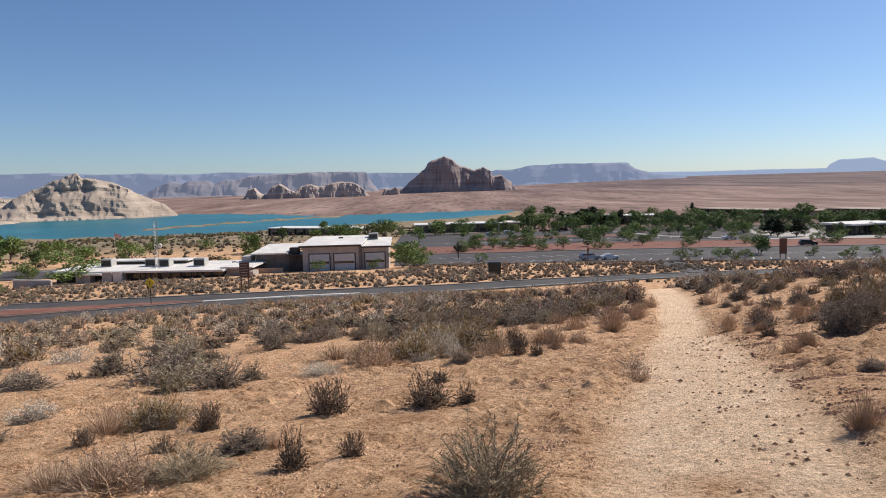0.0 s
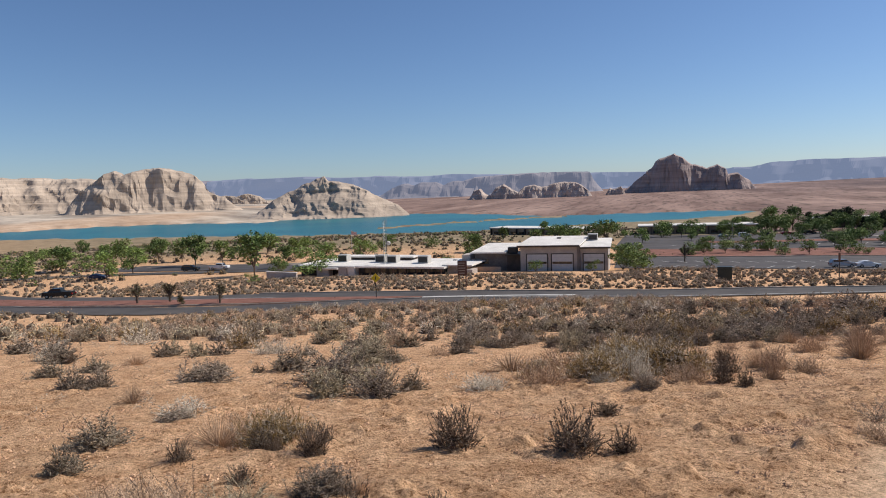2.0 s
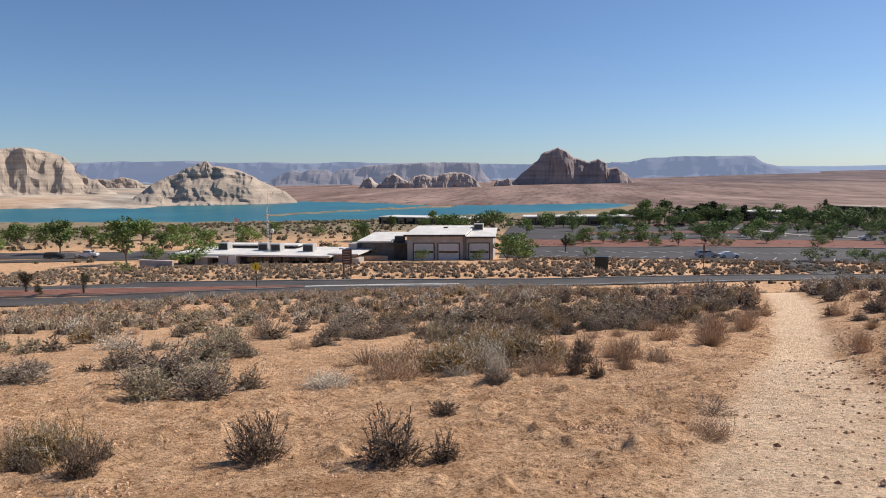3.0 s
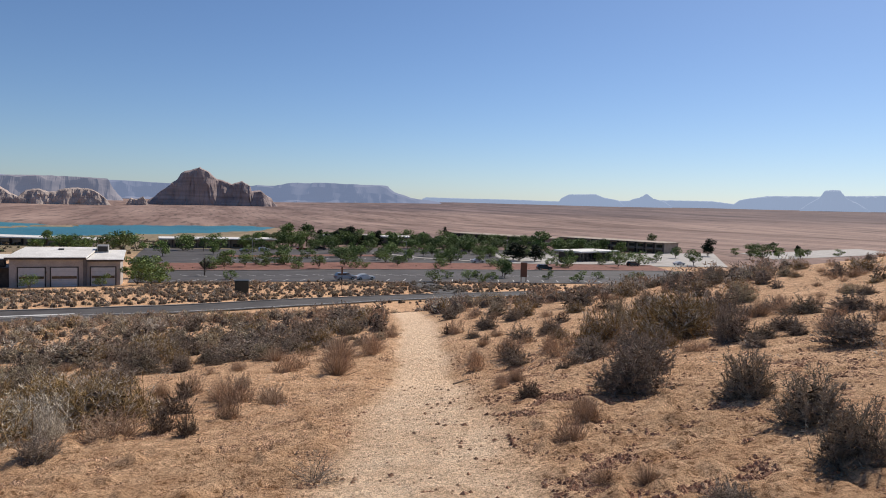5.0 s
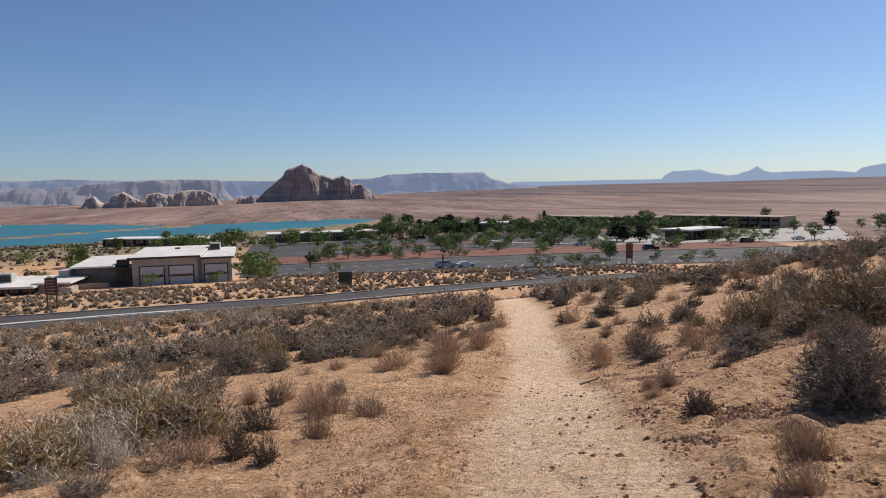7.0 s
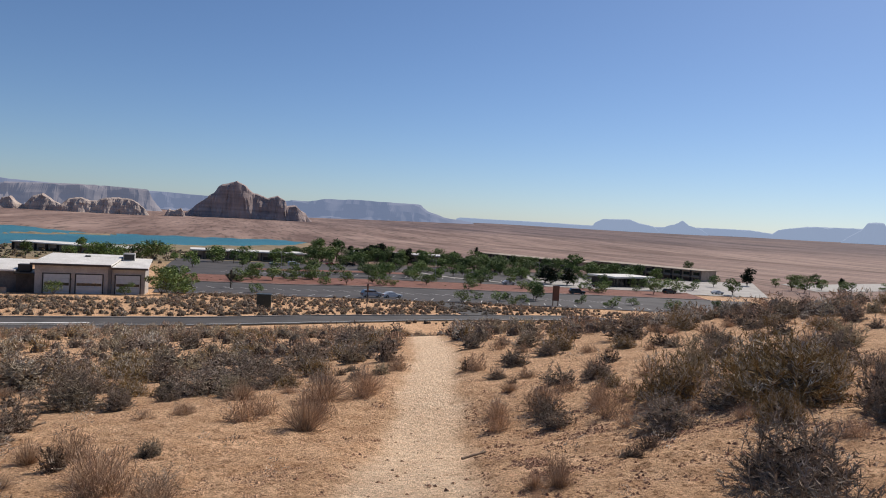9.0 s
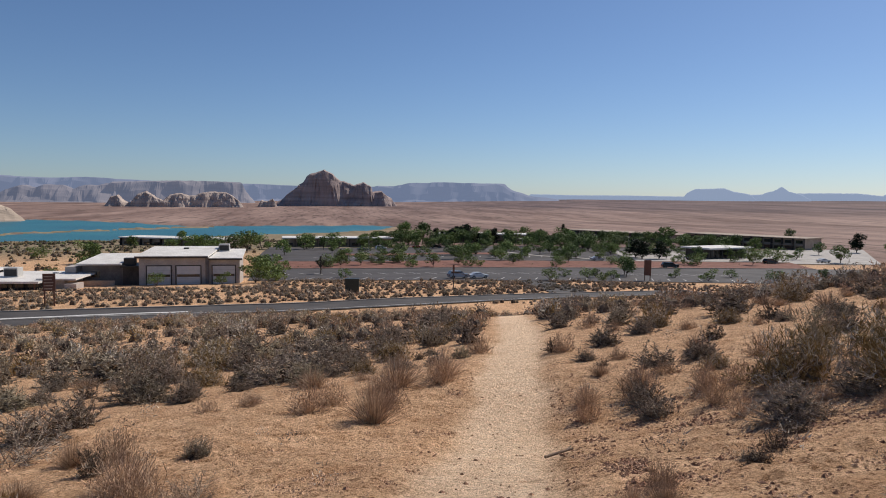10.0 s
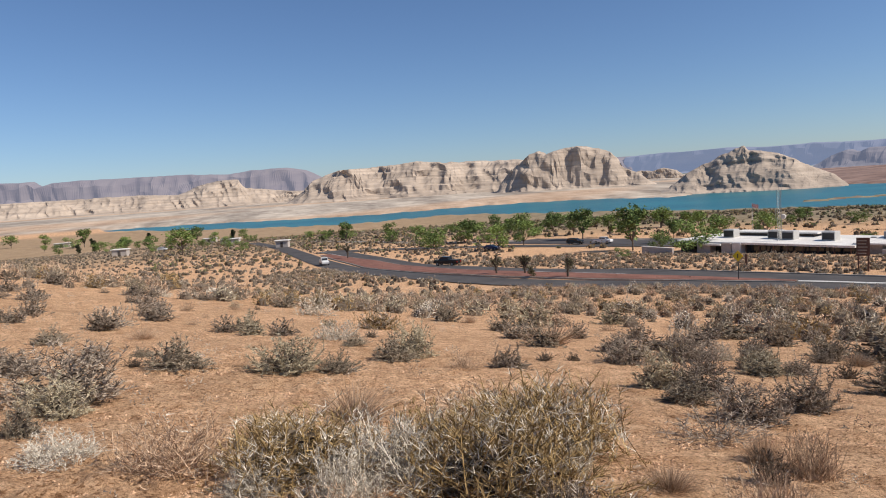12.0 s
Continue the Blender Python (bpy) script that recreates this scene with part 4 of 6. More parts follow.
for q in ((-8.2, 13.1, 1.46, 0.59), (-9.8, 12.1, 0.65, 0.57), (11.4, 21.7, 0.75, 0.66), (1.7, 23.6, 0.65, 0.64), (-2.7, 26.0, 0.96, 0.85), (0.7, 24.5, 1.45, 1.0), (-4.6, 26.1, 1.19, 0.9), (3.3, 26.3, 1.75, 0.85), (2.4, 26.9, 0.8, 0.6), (-1.2, 47.7, 1.9, 1.2), (1.9, 48.8, 1.9, 1.2), (10.6, 45.6, 1.8, 1.3), (7.1, 35.9, 1.5, 1.0), (0.3, 20.1, 1.0, 0.7), (-0.9, 20.6, 0.9, 0.6),
          (-8.7, 25.9, 1.41, 0.82), (-15.1, 16.2, 1.18, 0.74), (-3.3, 31.1, 1.20, 0.79), (-11.3, 27.6, 1.5, 0.8), (5.0, 30.4, 1.7, 0.9), (9.0, 31.9, 1.19, 1.0), (-19.6, 18.8, 1.69, 0.83), (-2.8, 34.6, 1.6, 0.9),
          (0.5, 12.6, 0.55, 0.38), (2.9, 17.9, 0.4, 0.3)):
    shrub("grey", *q)
for q in ((-2.5, 6.1, 0.31, 0.28), (-1.1, 5.3, 0.33, 0.45), (-0.6, 5.5, 0.29, 0.31), (-3.6, 6.7, 0.31, 0.32), (-2.5, 7.3, 0.39, 0.44), (0.0, 7.9, 0.75, 0.58), (0.1, 10.0, 0.47, 0.28), (-2.9, 7.3, 0.19, 0.27),
          (-1.2, 7.9, 0.66, 0.56), (6.2, 12.4, 0.35, 0.22), (1.9, 17.4, 0.42, 0.46), (-0.9, 26.1, 0.65, 0.46), (2.0, 13.2, 0.40, 0.42), (-3.2, 7.5, 0.4, 0.33), (0.45, 7.9, 0.35, 0.35)):
    shrub("dark", *q)
for q in ((-0.5, 14.3, 1.45, 0.66), (0.75, 15.3, 1.6, 0.80), (0.1, 38.9, 2.1, 1.0), (-3.3, 7.9, 0.84, 0.44), (11.7, 16.6, 1.82, 1.09), (11.0, 18.5, 1.33, 1.10), (6.3, 29.1, 1.03, 0.72), (8.2, 35.8, 1.36, 0.76), (-0.2, 15.6, 1.35, 0.64), (12.9, 17.4, 1.2, 0.9)):
    shrub("broom", *q)
for q in ((0.15, 14.7, 1.25, 0.68), (-11.5, 21.0, 1.64, 0.63), (0.3, 14.2, 0.7, 0.5)):
    shrub("straw", *q)
for q in ((-2.0, 21.5, 1.02, 0.80), (-6.6, 17.2, 1.50, 0.82), (-4.6, 11.6, 0.90, 0.70), (-7.8, 20.8, 1.38, 1.0), (-15.1, 37.2, 2.0, 1.1), (3.6, 58.7, 2.3, 1.3), (-4.5, 13.2, 0.9, 0.6)):
    shrub("pale", *q)
shrub("dead", 0.6, 18.8, 1.38, 0.74)
for q in ((5.38, 21.23, 0.97, 0.97), (6.77, 23.6, 0.91, 0.91), (1.98, 17.94, 0.58, 0.58), (2.51, 14.28, 0.42, 0.49), (10.71, 19.38, 0.65, 0.52), (6.2, 13.31, 0.29, 0.26), (9.67, 20.68, 0.69, 0.55),
          (5.9, 10.45, 0.4, 0.35), (12.28, 21.18, 0.74, 0.59), (3.04, 22.58, 0.47, 0.31), (8.54, 28.32, 0.96, 0.8), (10.35, 19.68, 0.58, 0.68), (9.46, 21.87, 0.56, 0.45), (12.0, 22.99, 0.75, 0.56),
          (6.95, 14.45, 0.35, 0.3), (10.57, 17.28, 0.39, 0.32), (2.5, 16.35, 0.66, 0.55), (18.81, 27.79, 1.23, 0.7), (10.12, 25.81, 0.72, 0.72), (12.88, 31.42, 0.96, 0.67),):
    shrub("tan", *q)
for q in ((1.46, 18.11, 0.43, 0.48), (-4.02, 8.4, 0.51, 0.39), (-1.6, 17.08, 1.79, 0.72), (2.69, 15.71, 0.84, 0.63), (-2.44, 15.98, 1.13, 0.57), (5.76, 23.1, 1.43, 0.95), (4.46, 21.76, 0.75, 0.6),
          (-9.46, 27.11, 1.88, 1.05),):
    shrub("tan", *q)
for q in ((3.24, 15.69, 0.58, 0.37), (3.05, 10.06, 0.6, 0.3),):
    shrub("dead", *q)
for q in ((1.68, 13.72, 0.45, 0.45), (6.05, 12.12, 0.38, 0.32), (8.37, 15.06, 0.37, 0.28), (10.02, 26.25, 0.72, 0.54), (10.86, 19.1, 0.47, 0.42), (7.99, 14.76, 0.33, 0.22), (9.2, 15.94, 0.39, 0.23),
          (-5.51, 23.48, 0.37, 0.31), (-5.78, 22.87, 0.49, 0.31), (-2.61, 7.75, 0.3, 0.35), (-8.15, 15.07, 0.46, 0.29), (1.83, 14.96, 0.6, 0.5),):
    shrub("dark", *q)
for q in ((-2.15, 37.74, 2.4, 1.3), (1.64, 37.73, 2.19, 1.21), (3.87, 28.66, 1.81, 0.9), (9.0, 39.73, 2.4, 1.3), (9.27, 19.52, 0.76, 0.57), (11.3, 14.5, 0.76, 0.85), (11.31, 26.03, 1.09, 0.63),
          (0.35, 26.39, 1.28, 1.15), (1.65, 24.24, 0.8, 0.63), (1.68, 36.14, 1.03, 0.83), (2.65, 36.6, 1.06, 0.95), (4.48, 34.47, 1.19, 0.99), (10.44, 57.29, 2.4, 1.3), (8.15, 12.76, 0.99, 0.76),
          (16.78, 29.67, 1.84, 1.11), (23.14, 29.82, 1.59, 0.79), (19.4, 38.36, 1.54, 1.03), (12.91, 27.44, 0.97, 0.64), (15.65, 19.87, 1.29, 0.86), (-18.19, 30.17, 1.64, 1.05),):
    shrub("grey", *q)
for q in ((-10.91, 29.9, 0.95, 0.76), (-2.88, 30.19, 0.85, 0.71), (-17.71, 18.39, 1.37, 0.77), (-19.56, 15.36, 1.01, 0.84), (-14.14, 19.09, 0.92, 0.62), (-2.04, 31.46, 2.4, 1.16), (-6.06, 34.05, 1.31, 1.18),
          (-8.74, 35.7, 2.21, 0.97),):
    shrub("grey", *q)
for q in ((12.68, 20.24, 1.4, 1.12), (0.68, 16.18, 0.76, 0.43),):
    shrub("wiry", *q)
for q in ((13.26, 18.82, 1.95, 1.17), (26.2, 39.56, 2.23, 1.12), (-1.62, 14.54, 0.65, 0.48), (-0.08, 16.7, 1.61, 0.92),):
    shrub("broom", *q)
for q in ((-8.11, 31.88, 1.27, 1.09), (-4.31, 27.6, 0.82, 0.55), (-16.08, 16.69, 1.38, 0.77), (-20.64, 25.43, 2.02, 1.12), (-0.3, 13.74, 0.62, 0.25),):
    shrub("straw", *q)
for q in ((-13.59, 49.22, 2.4, 1.3), (-15.27, 32.22, 2.4, 1.28),):
    shrub("pale", *q)
shrub("tan", -2.50, 5.06, 1.01, 0.41)
shrub("wiry", -1.95, 5.24, 0.81, 0.38)
shrub("tan", -3.04, 5.11, 0.84, 0.33)
shrub("grey", -1.74, 6.07, 0.60, 0.30)
shrub("straw", -5.80, 9.54, 0.99, 0.33)
shrub("straw", -2.17, 12.79, 0.89, 0.35)
shrub("grey", 0.40, 21.45, 1.01, 0.73)


def scatter_near(count, seed, r0, r1, a0, a1, small, weights):
    """Shrubs between and beyond the ones above, about as thick as the slope shows."""
    rng = random.Random(seed)
    tries = made = 0
    while made < count and tries < count * 60:
        tries += 1
        r, a = rng.uniform(r0, r1), radians(rng.uniform(a0, a1))
        x, y = 2 - math.sin(a) * r, 4 + math.cos(a) * r
        if path_off(x, y) < 1.6 or y < 6:
            continue
        if r < 24 and -9 < x < 9 and y < 24 and rng.random() < 0.93:
            continue
        if waves(x, y, 3.0, 9.0) < -0.25 and rng.random() < 0.6:
            continue
        if any(abs(x - px) + abs(y - py) < 0.5 * w + 0.3 for px, py, w in placed):
            continue
        kind = rng.choices(("grey", "tan", "dark", "broom", "pale", "straw"), weights)[0]
        w = rng.uniform(0.5, 1.45) * (0.75 if kind in ("tan", "dark") else 1) * small
        shrub(kind, x, y, w, w * rng.uniform(0.5, 0.72))
        made += 1


scatter_near(200, 77, 13, 58, -15, 88, 1.0, (6, 2, 1.2, 1.2, 1.0, 0.7))
scatter_near(230, 78, 13, 44, -60, -14, 0.9, (4, 5, 1.2, 1.4, 0.3, 0.3))
scatter_near(95, 79, 18, 40, -13, 20, 1.0, (6, 2, 1.0, 1.6, 0.5, 0.5))


def scrub_field(name, spots, label, seed, bits, materials, blade=0.06, core=True):
    """Countless small far shrubs, as one mesh."""
    rng = random.Random(seed)
    verts, faces, mats = [], [], []
    for x, y, w in spots:
        z = ground_at(x, y) + 0.02
        lift = 0.15 if 150 < y and abs(x) < 4 else 0.0
        tone = rng.randrange(len(materials))
        h = w * rng.uniform(0.5, 0.75)
        # solid core in the dark inner colour, in place of shade among twigs
        k, ring = len(verts), 6 if core else 0
        turn = rng.uniform(0, 6)
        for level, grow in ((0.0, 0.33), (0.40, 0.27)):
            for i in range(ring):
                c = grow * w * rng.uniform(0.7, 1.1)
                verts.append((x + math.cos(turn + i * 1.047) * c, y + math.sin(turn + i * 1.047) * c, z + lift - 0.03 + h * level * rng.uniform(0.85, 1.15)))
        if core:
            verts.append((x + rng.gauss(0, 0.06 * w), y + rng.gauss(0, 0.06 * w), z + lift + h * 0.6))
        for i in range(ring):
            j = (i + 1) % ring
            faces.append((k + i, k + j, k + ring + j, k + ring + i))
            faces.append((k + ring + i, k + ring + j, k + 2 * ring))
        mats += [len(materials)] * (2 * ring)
        for _ in range(bits):
            a, el, f = rng.uniform(0, 6.283), math.asin(rng.random()), rng.uniform(0.5, 0.95)
            d = Vector((math.cos(a) * math.cos(el) * w * 0.5, math.sin(a) * math.cos(el) * w * 0.5, math.sin(el) * h))
            base = Vector((x, y, z + lift)) + d * f
            go = d.normalized() * 0.4 + Vector((rng.gauss(0, 0.6), rng.gauss(0, 0.6), rng.gauss(0.25, 0.5)))
            spike(verts, faces, base, base + go * w * rng.uniform(0.07, 0.16), w * blade * 1.25, rng)
            mats.append(tone)
    me = bpy.data.meshes.new(name)
    me.from_pydata(verts, [], faces)
    for m in (*materials, HEART_SHADE):
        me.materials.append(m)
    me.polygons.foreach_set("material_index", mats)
    return tagged(new(name, me), label, "scrub", kind="stuff")


def on_paving(x, y):
    """True on roads, car parks and round buildings."""
    for line, half in ((FAR_LANE, 4.6), (NEAR_LANE, 4.2), (MEDIAN, 4.5)):
        for (ax, ay), (bx, by) in zip(line, line[1:]):
            t = max(0, min(1, ((x - ax) * (bx - ax) + (y - ay) * (by - ay)) / ((bx - ax) ** 2 + (by - ay) ** 2)))
            if math.hypot(x - ax - t * (bx - ax), y - ay - t * (by - ay)) < half:
                return True
    if 152 < y < 340 and -22 < x < 200 and not y < 163:
        return True
    if 143 < y < 175 and -88 < x < -8:
        return True
    return 160 < y < 192 and -165 < x < -88


def scrub_spots(count, r0, r1, a0, a1, w0, w1, seed):
    rng = random.Random(seed)
    out = []
    while len(out) < count:
        r, a = math.sqrt(rng.uniform(r0 * r0, r1 * r1)), radians(rng.uniform(a0, a1))
        x, y = 2 - math.sin(a) * r, 4 + math.cos(a) * r
        if on_paving(x, y) or (y < 75 and path_off(x, y) < 1.6) or (waves(x, y, 7.0, 4.0) < -0.15 and rng.random() < 0.6):
            continue
        out.append((x, y, rng.uniform(w0, w1)))
    return out


FIELD = [GREY_TWIG, TAN_TWIG, BROOM_TWIG, SAGE_TWIG, PALE_TWIG, GREY_TWIG, TAN_TWIG, STRAW_TWIG, WIRY_TWIG, TAN_TWIG]
scrub_field("scrub", scrub_spots(3300, 34, 93, -45, 88, 0.5, 1.5, 1), "dry grey and tan scrub over the slope", 1, 165, FIELD, 0.034)
scrub_field("scrub", scrub_spots(5800, 104, 172, -45, 62, 0.5, 1.5, 2), "dry scrub on the verge beyond the road", 2, 42, FIELD, 0.055)
scrub_field("scrub", scrub_spots(9000, 90, 520, 44, 88, 0.7, 2.2, 3), "sparse scrub on the western flats", 3, 12, FIELD, 0.09)
scrub_field("scrub", scrub_spots(3400, 190, 540, -4, 72, 1.2, 3.2, 4), "olive scrub on the flats by the lake", 4, 18, [BROOM_TWIG, LEAF, BROOM_TWIG, GREY_TWIG, LEAF_BRIGHT], 0.16)
scrub_field("scrub", scrub_spots(1500, 9, 45, -58, 85, 0.15, 0.4, 6), "small dry weeds among the shrubs", 6, 34, [TAN_TWIG, GREY_TWIG, STRAW_TWIG], 0.035, False)


def clods(name, count, seed, material, label, spread, size, a0=-62, a1=85):
    rng = np.random.RandomState(seed)
    n = count * 4
    r, a = 0.5 + spread * rng.rand(n) ** 1.3, np.radians(rng.uniform(a0, a1, n))
    cy = rng.uniform(0.0, 13.0, n)
    x, y = np.interp(cy, PATH_Y, PATH_X) - np.sin(a) * r, cy + np.cos(a) * r
    off, luck = path_off(x, y), rng.rand(n)
    keep = ~((off < 1.0) & (luck < 0.985)) & ~((waves(x, y, 0.8, 6.0) + 0.5 * waves(x, y, 2.7, 2.0) < 0.1) & (luck < 0.82))
    x, y, r = x[keep][:count], y[keep][:count], r[keep][:count]
    n = len(x)
    s = size * rng.uniform(0.3, 1.0, n) ** 1.6 * (1 + r * 0.025)
    shape = np.array([(-1, 0, 0.1), (1, 0.1, 0), (0, -1, 0.05), (0.1, 1, 0), (0.15, 0.1, 0.9)]) - np.array((0, 0, 0.12))
    tri = np.array([(0, 2, 4), (2, 1, 4), (1, 3, 4), (3, 0, 4)])
    turn, jit = rng.uniform(0, 6.28, n)[:, None], rng.uniform(0.65, 1.3, (n, 5))
    qx = shape[:, 0] * np.cos(turn) - shape[:, 1] * np.sin(turn)
    qy = shape[:, 0] * np.sin(turn) + shape[:, 1] * np.cos(turn)
    verts = np.stack([x[:, None] + qx * s[:, None] * jit, y[:, None] + qy * s[:, None] * jit, height(x, y)[:, None] + shape[:, 2] * s[:, None] * jit * 0.8], -1).reshape(-1, 3)
    faces = (tri[None] + 5 * np.arange(n)[:, None, None]).reshape(-1, 3)
    tagged(raw(name, verts.tolist(), faces.tolist(), material), label, "clods", kind="stuff")


clods("clods", 52000, 3, SAND_CLOD, "crumbly orange clods scattered on the sand", 20, 0.026)
clods("crumbs", 60000, 8, SAND_CLOD, "fine crumbly sand crust beside the trail", 11, 0.016)
# crust clods take the darker brown to stand for their shaded look
clods("crust", 22000, 9, RUST_SHADE_ROCK, "broken soil crust on the bank, coloured brown for its shade", 12, 0.034, -75, -12)
clods("pebbles", 9000, 4, RUST_SHADE_ROCK, "small rust-brown stones on the sand", 20, 0.016)


def leaf_cloud(verts, faces, rng, centre, rx, rz, count, size):
    for _ in range(count):
        d = Vector((rng.gauss(0, 1), rng.gauss(0, 1), rng.gauss(0, 1)))
        d.normalize()
        d *= rng.uniform(0.55, 1.05)
        p = Vector(centre) + Vector((d.x * rx, d.y * rx, d.z * rz))
        k = len(verts)
        for _ in range(3):
            verts.append(tuple(p + Vector((rng.gauss(0, size), rng.gauss(0, size), rng.gauss(0, size * 0.8)))))
        faces.append((k, k + 1, k + 2))


def tree_kind(seed, style):
    """Meshes of a unit tree, 1 m high: trunk with limbs, and a crown of leaf clumps."""
    rng = random.Random(seed)
    bm = bmesh.new()
    fork = {"round": 0.17, "tall": 0.18, "low": 0.06, "evergreen": 0.08}[style]
    rod(bm, (0, 0, -0.03), (rng.gauss(0, 0.012), rng.gauss(0, 0.012), fork), 0.02, 0.015, 7)
    verts, faces = [], []
    limbs = {"round": 10, "tall": 10, "low": 9, "evergreen": 6}[style]
    for i in range(limbs):
        a = 6.283 * i / limbs + rng.gauss(0, 0.3)
        out = {"round": 0.30, "tall": 0.2, "low": 0.42, "evergreen": 0.17}[style] * rng.uniform(0.5, 1.1)
        top = rng.uniform(0.30, 0.84) if style != "low" else rng.uniform(0.22, 0.75)
        tip = (math.cos(a) * out, math.sin(a) * out, top)
        rod(bm, (0, 0, fork * 0.95), tip, 0.011, 0.003, 5)
        size = {"round": 0.2, "tall": 0.17, "low": 0.2, "evergreen": 0.15}[style] * rng.uniform(0.7, 1.15)
        leaf_cloud(verts, faces, rng, tip, size, size * rng.uniform(0.7, 1.0), 105, 0.03)
    leaf_cloud(verts, faces, rng, (rng.gauss(0, 0.04), rng.gauss(0, 0.04), 0.8 if style != "low" else 0.62), 0.19, 0.18, 130, 0.028)
    if style == "evergreen":
        for h in (0.25, 0.4, 0.55, 0.7, 0.85):
            leaf_cloud(verts, faces, rng, (0, 0, h), 0.19 * (1.15 - h * 0.75), 0.13, 120, 0.03)
    trunk = bpy.data.meshes.new("trunk")
    bm.to_mesh(trunk)
    bm.free()
    trunk.materials.append(BARK)
    crown = bpy.data.meshes.new("crown")
    crown.from_pydata(verts, [], faces)
    crown.materials.append({"evergreen": LEAF_DARK, "low": LEAF_BRIGHT}.get(style, LEAF if seed % 2 else LEAF_BRIGHT))
    return trunk, crown


TREES = {s: [tree_kind(k + i, s) for i in range(3)] for k, s in ((100, "round"), (200, "tall"), (300, "low"), (400, "evergreen"))}
TREE_WORDS = {"round": ("tree", "leafy green shade tree with a bare trunk"), "tall": ("tree", "slender green cottonwood tree with open crown"), "low": ("tree", "low bright green bushy desert tree"),
              "evergreen": ("evergreen_tree", "dense dark green evergreen tree")}
tree_rng = random.Random(9)


def tree(style, x, y, tall, wide=1.0):
    trunk, crown = tree_rng.choice(TREES[style])
    wide = wide * (1.15 if style in ('round', 'low') else 1.0) * tree_rng.uniform(0.88, 1.12)
    name, label = TREE_WORDS[style]
    ob = thing(name, label, "tree", pose(x, y, ground_at(x, y), 0, 0, tree_rng.uniform(0, 360)) @ Matrix.Diagonal((tall * wide, tall * wide, tall, 1)), "trees on the flats")
    for nm, me in (("trunk", trunk), ("crown", crown)):
        new(nm, me).parent = ob



# ---- trees ----
for q in ((-98, 153, 11.4), (-139, 184, 10.5), (-137, 195, 7.6), (-67, 291, 6.8), (46, 377, 11.9), (53, 361, 11.4), (80, 334, 7.2), (112, 328, 4.9), (152, 299, 10.9), (-608, 144, 14.9), (-258, 171, 9.1), (-176, 169, 8.4),):
    tree("tall", *q)
for q in ((-143, 162, 7.9), (-138, 147, 7.6), (-171, 206, 8.7), (-158, 202, 8.4), (-102, 198, 6.4), (-117, 254, 5.1), (-110, 271, 5.3), (-65, 233, 6.8), (-187, 206, 8.4), (-147, 238, 8.3), (-62, 229, 6.5), (-11, 182, 5.4), (-25, 290, 9.2), (-31, 293, 7.3), (-10, 272, 5.9), (15, 219, 4.4), (35, 209, 4.5), (44, 217, 3.6), (61, 218, 3.6), (49, 355, 8.3), (36, 348, 7.5), (28, 331, 5.5),):
    tree("round", *q)
for q in ((86, 314, 8.4), (89, 298, 5.9), (101, 322, 8.0), (117, 325, 7.5), (131, 340, 7.3), (140, 334, 7.2), (137, 315, 5.2), (112, 280, 3.7), (89, 269, 4.5), (81, 182, 5.5), (163, 304, 5.5), (175, 307, 5.6), (174, 290, 6.3), (239, 255, 7.8), (242, 266, 7.0), (179, 226, 6.7), (202, 267, 5.7), (269, 379, 8.1), (301, 290, 4.3), (79, 176, 5.3), (165, 276, 7.7), (150, 296, 6.4),):
    tree("round", *q)
for q in ((-276, 107, 11.6), (-681, 129, 11.1), (-720, 109, 12.4), (-269, 166, 5.7), (-508, 197, 12.8),):
    tree("round", *q)
for q in ((-163, 145, 6.6), (-175, 167, 6.4), (-172, 173, 6.9), (-95, 160, 4.2), (-80, 151, 7.7), (-83, 129, 2.5), (-224, 207, 6.7), (-217, 182, 6.0), (-117, 230, 5.5), (-86, 254, 5.3), (-104, 174, 4.4), (-90, 169, 5.1), (-27.5, 152.3, 3.2), (-15.5, 153.6, 2.8), (-9.5, 157, 5.6), (-7, 160, 5.0), (-5.5, 165, 4.6), (-41, 322, 5.9), (9, 174, 2.9), (49, 210, 2.5), (5, 211, 3.5), (66, 169, 3.4), (72, 168, 2.8),):
    tree("low", *q)
for q in ((55, 164, 3.6), (154, 226, 6.5), (159, 241, 5.5), (173, 241, 5.1), (-263, 126, 5.1), (-605, 135, 10.1), (-582, 167, 8.3), (-556, 180, 8.1), (-217, 166, 5.8), (-167, 146, 8.3), (-270, 180, 5.8),):
    tree("low", *q)
for q in ((65, 344, 8.0), (69, 329, 10.4), (59, 338, 6.7), (174, 498, 6.6), (115, 249, 7.0, 1.9), (114, 242, 6.6, 1.8), (120, 241, 6.8, 1.7), (230, 280, 8.9, 1.5),):
    tree("evergreen", *q)


def grove(count, seed, x0, x1, y0, y1, h0, h1, styles):
    rng = random.Random(seed)
    for _ in range(count):
        tree(rng.choice(styles), rng.uniform(x0, x1), rng.uniform(y0, y1), rng.uniform(h0, h1))


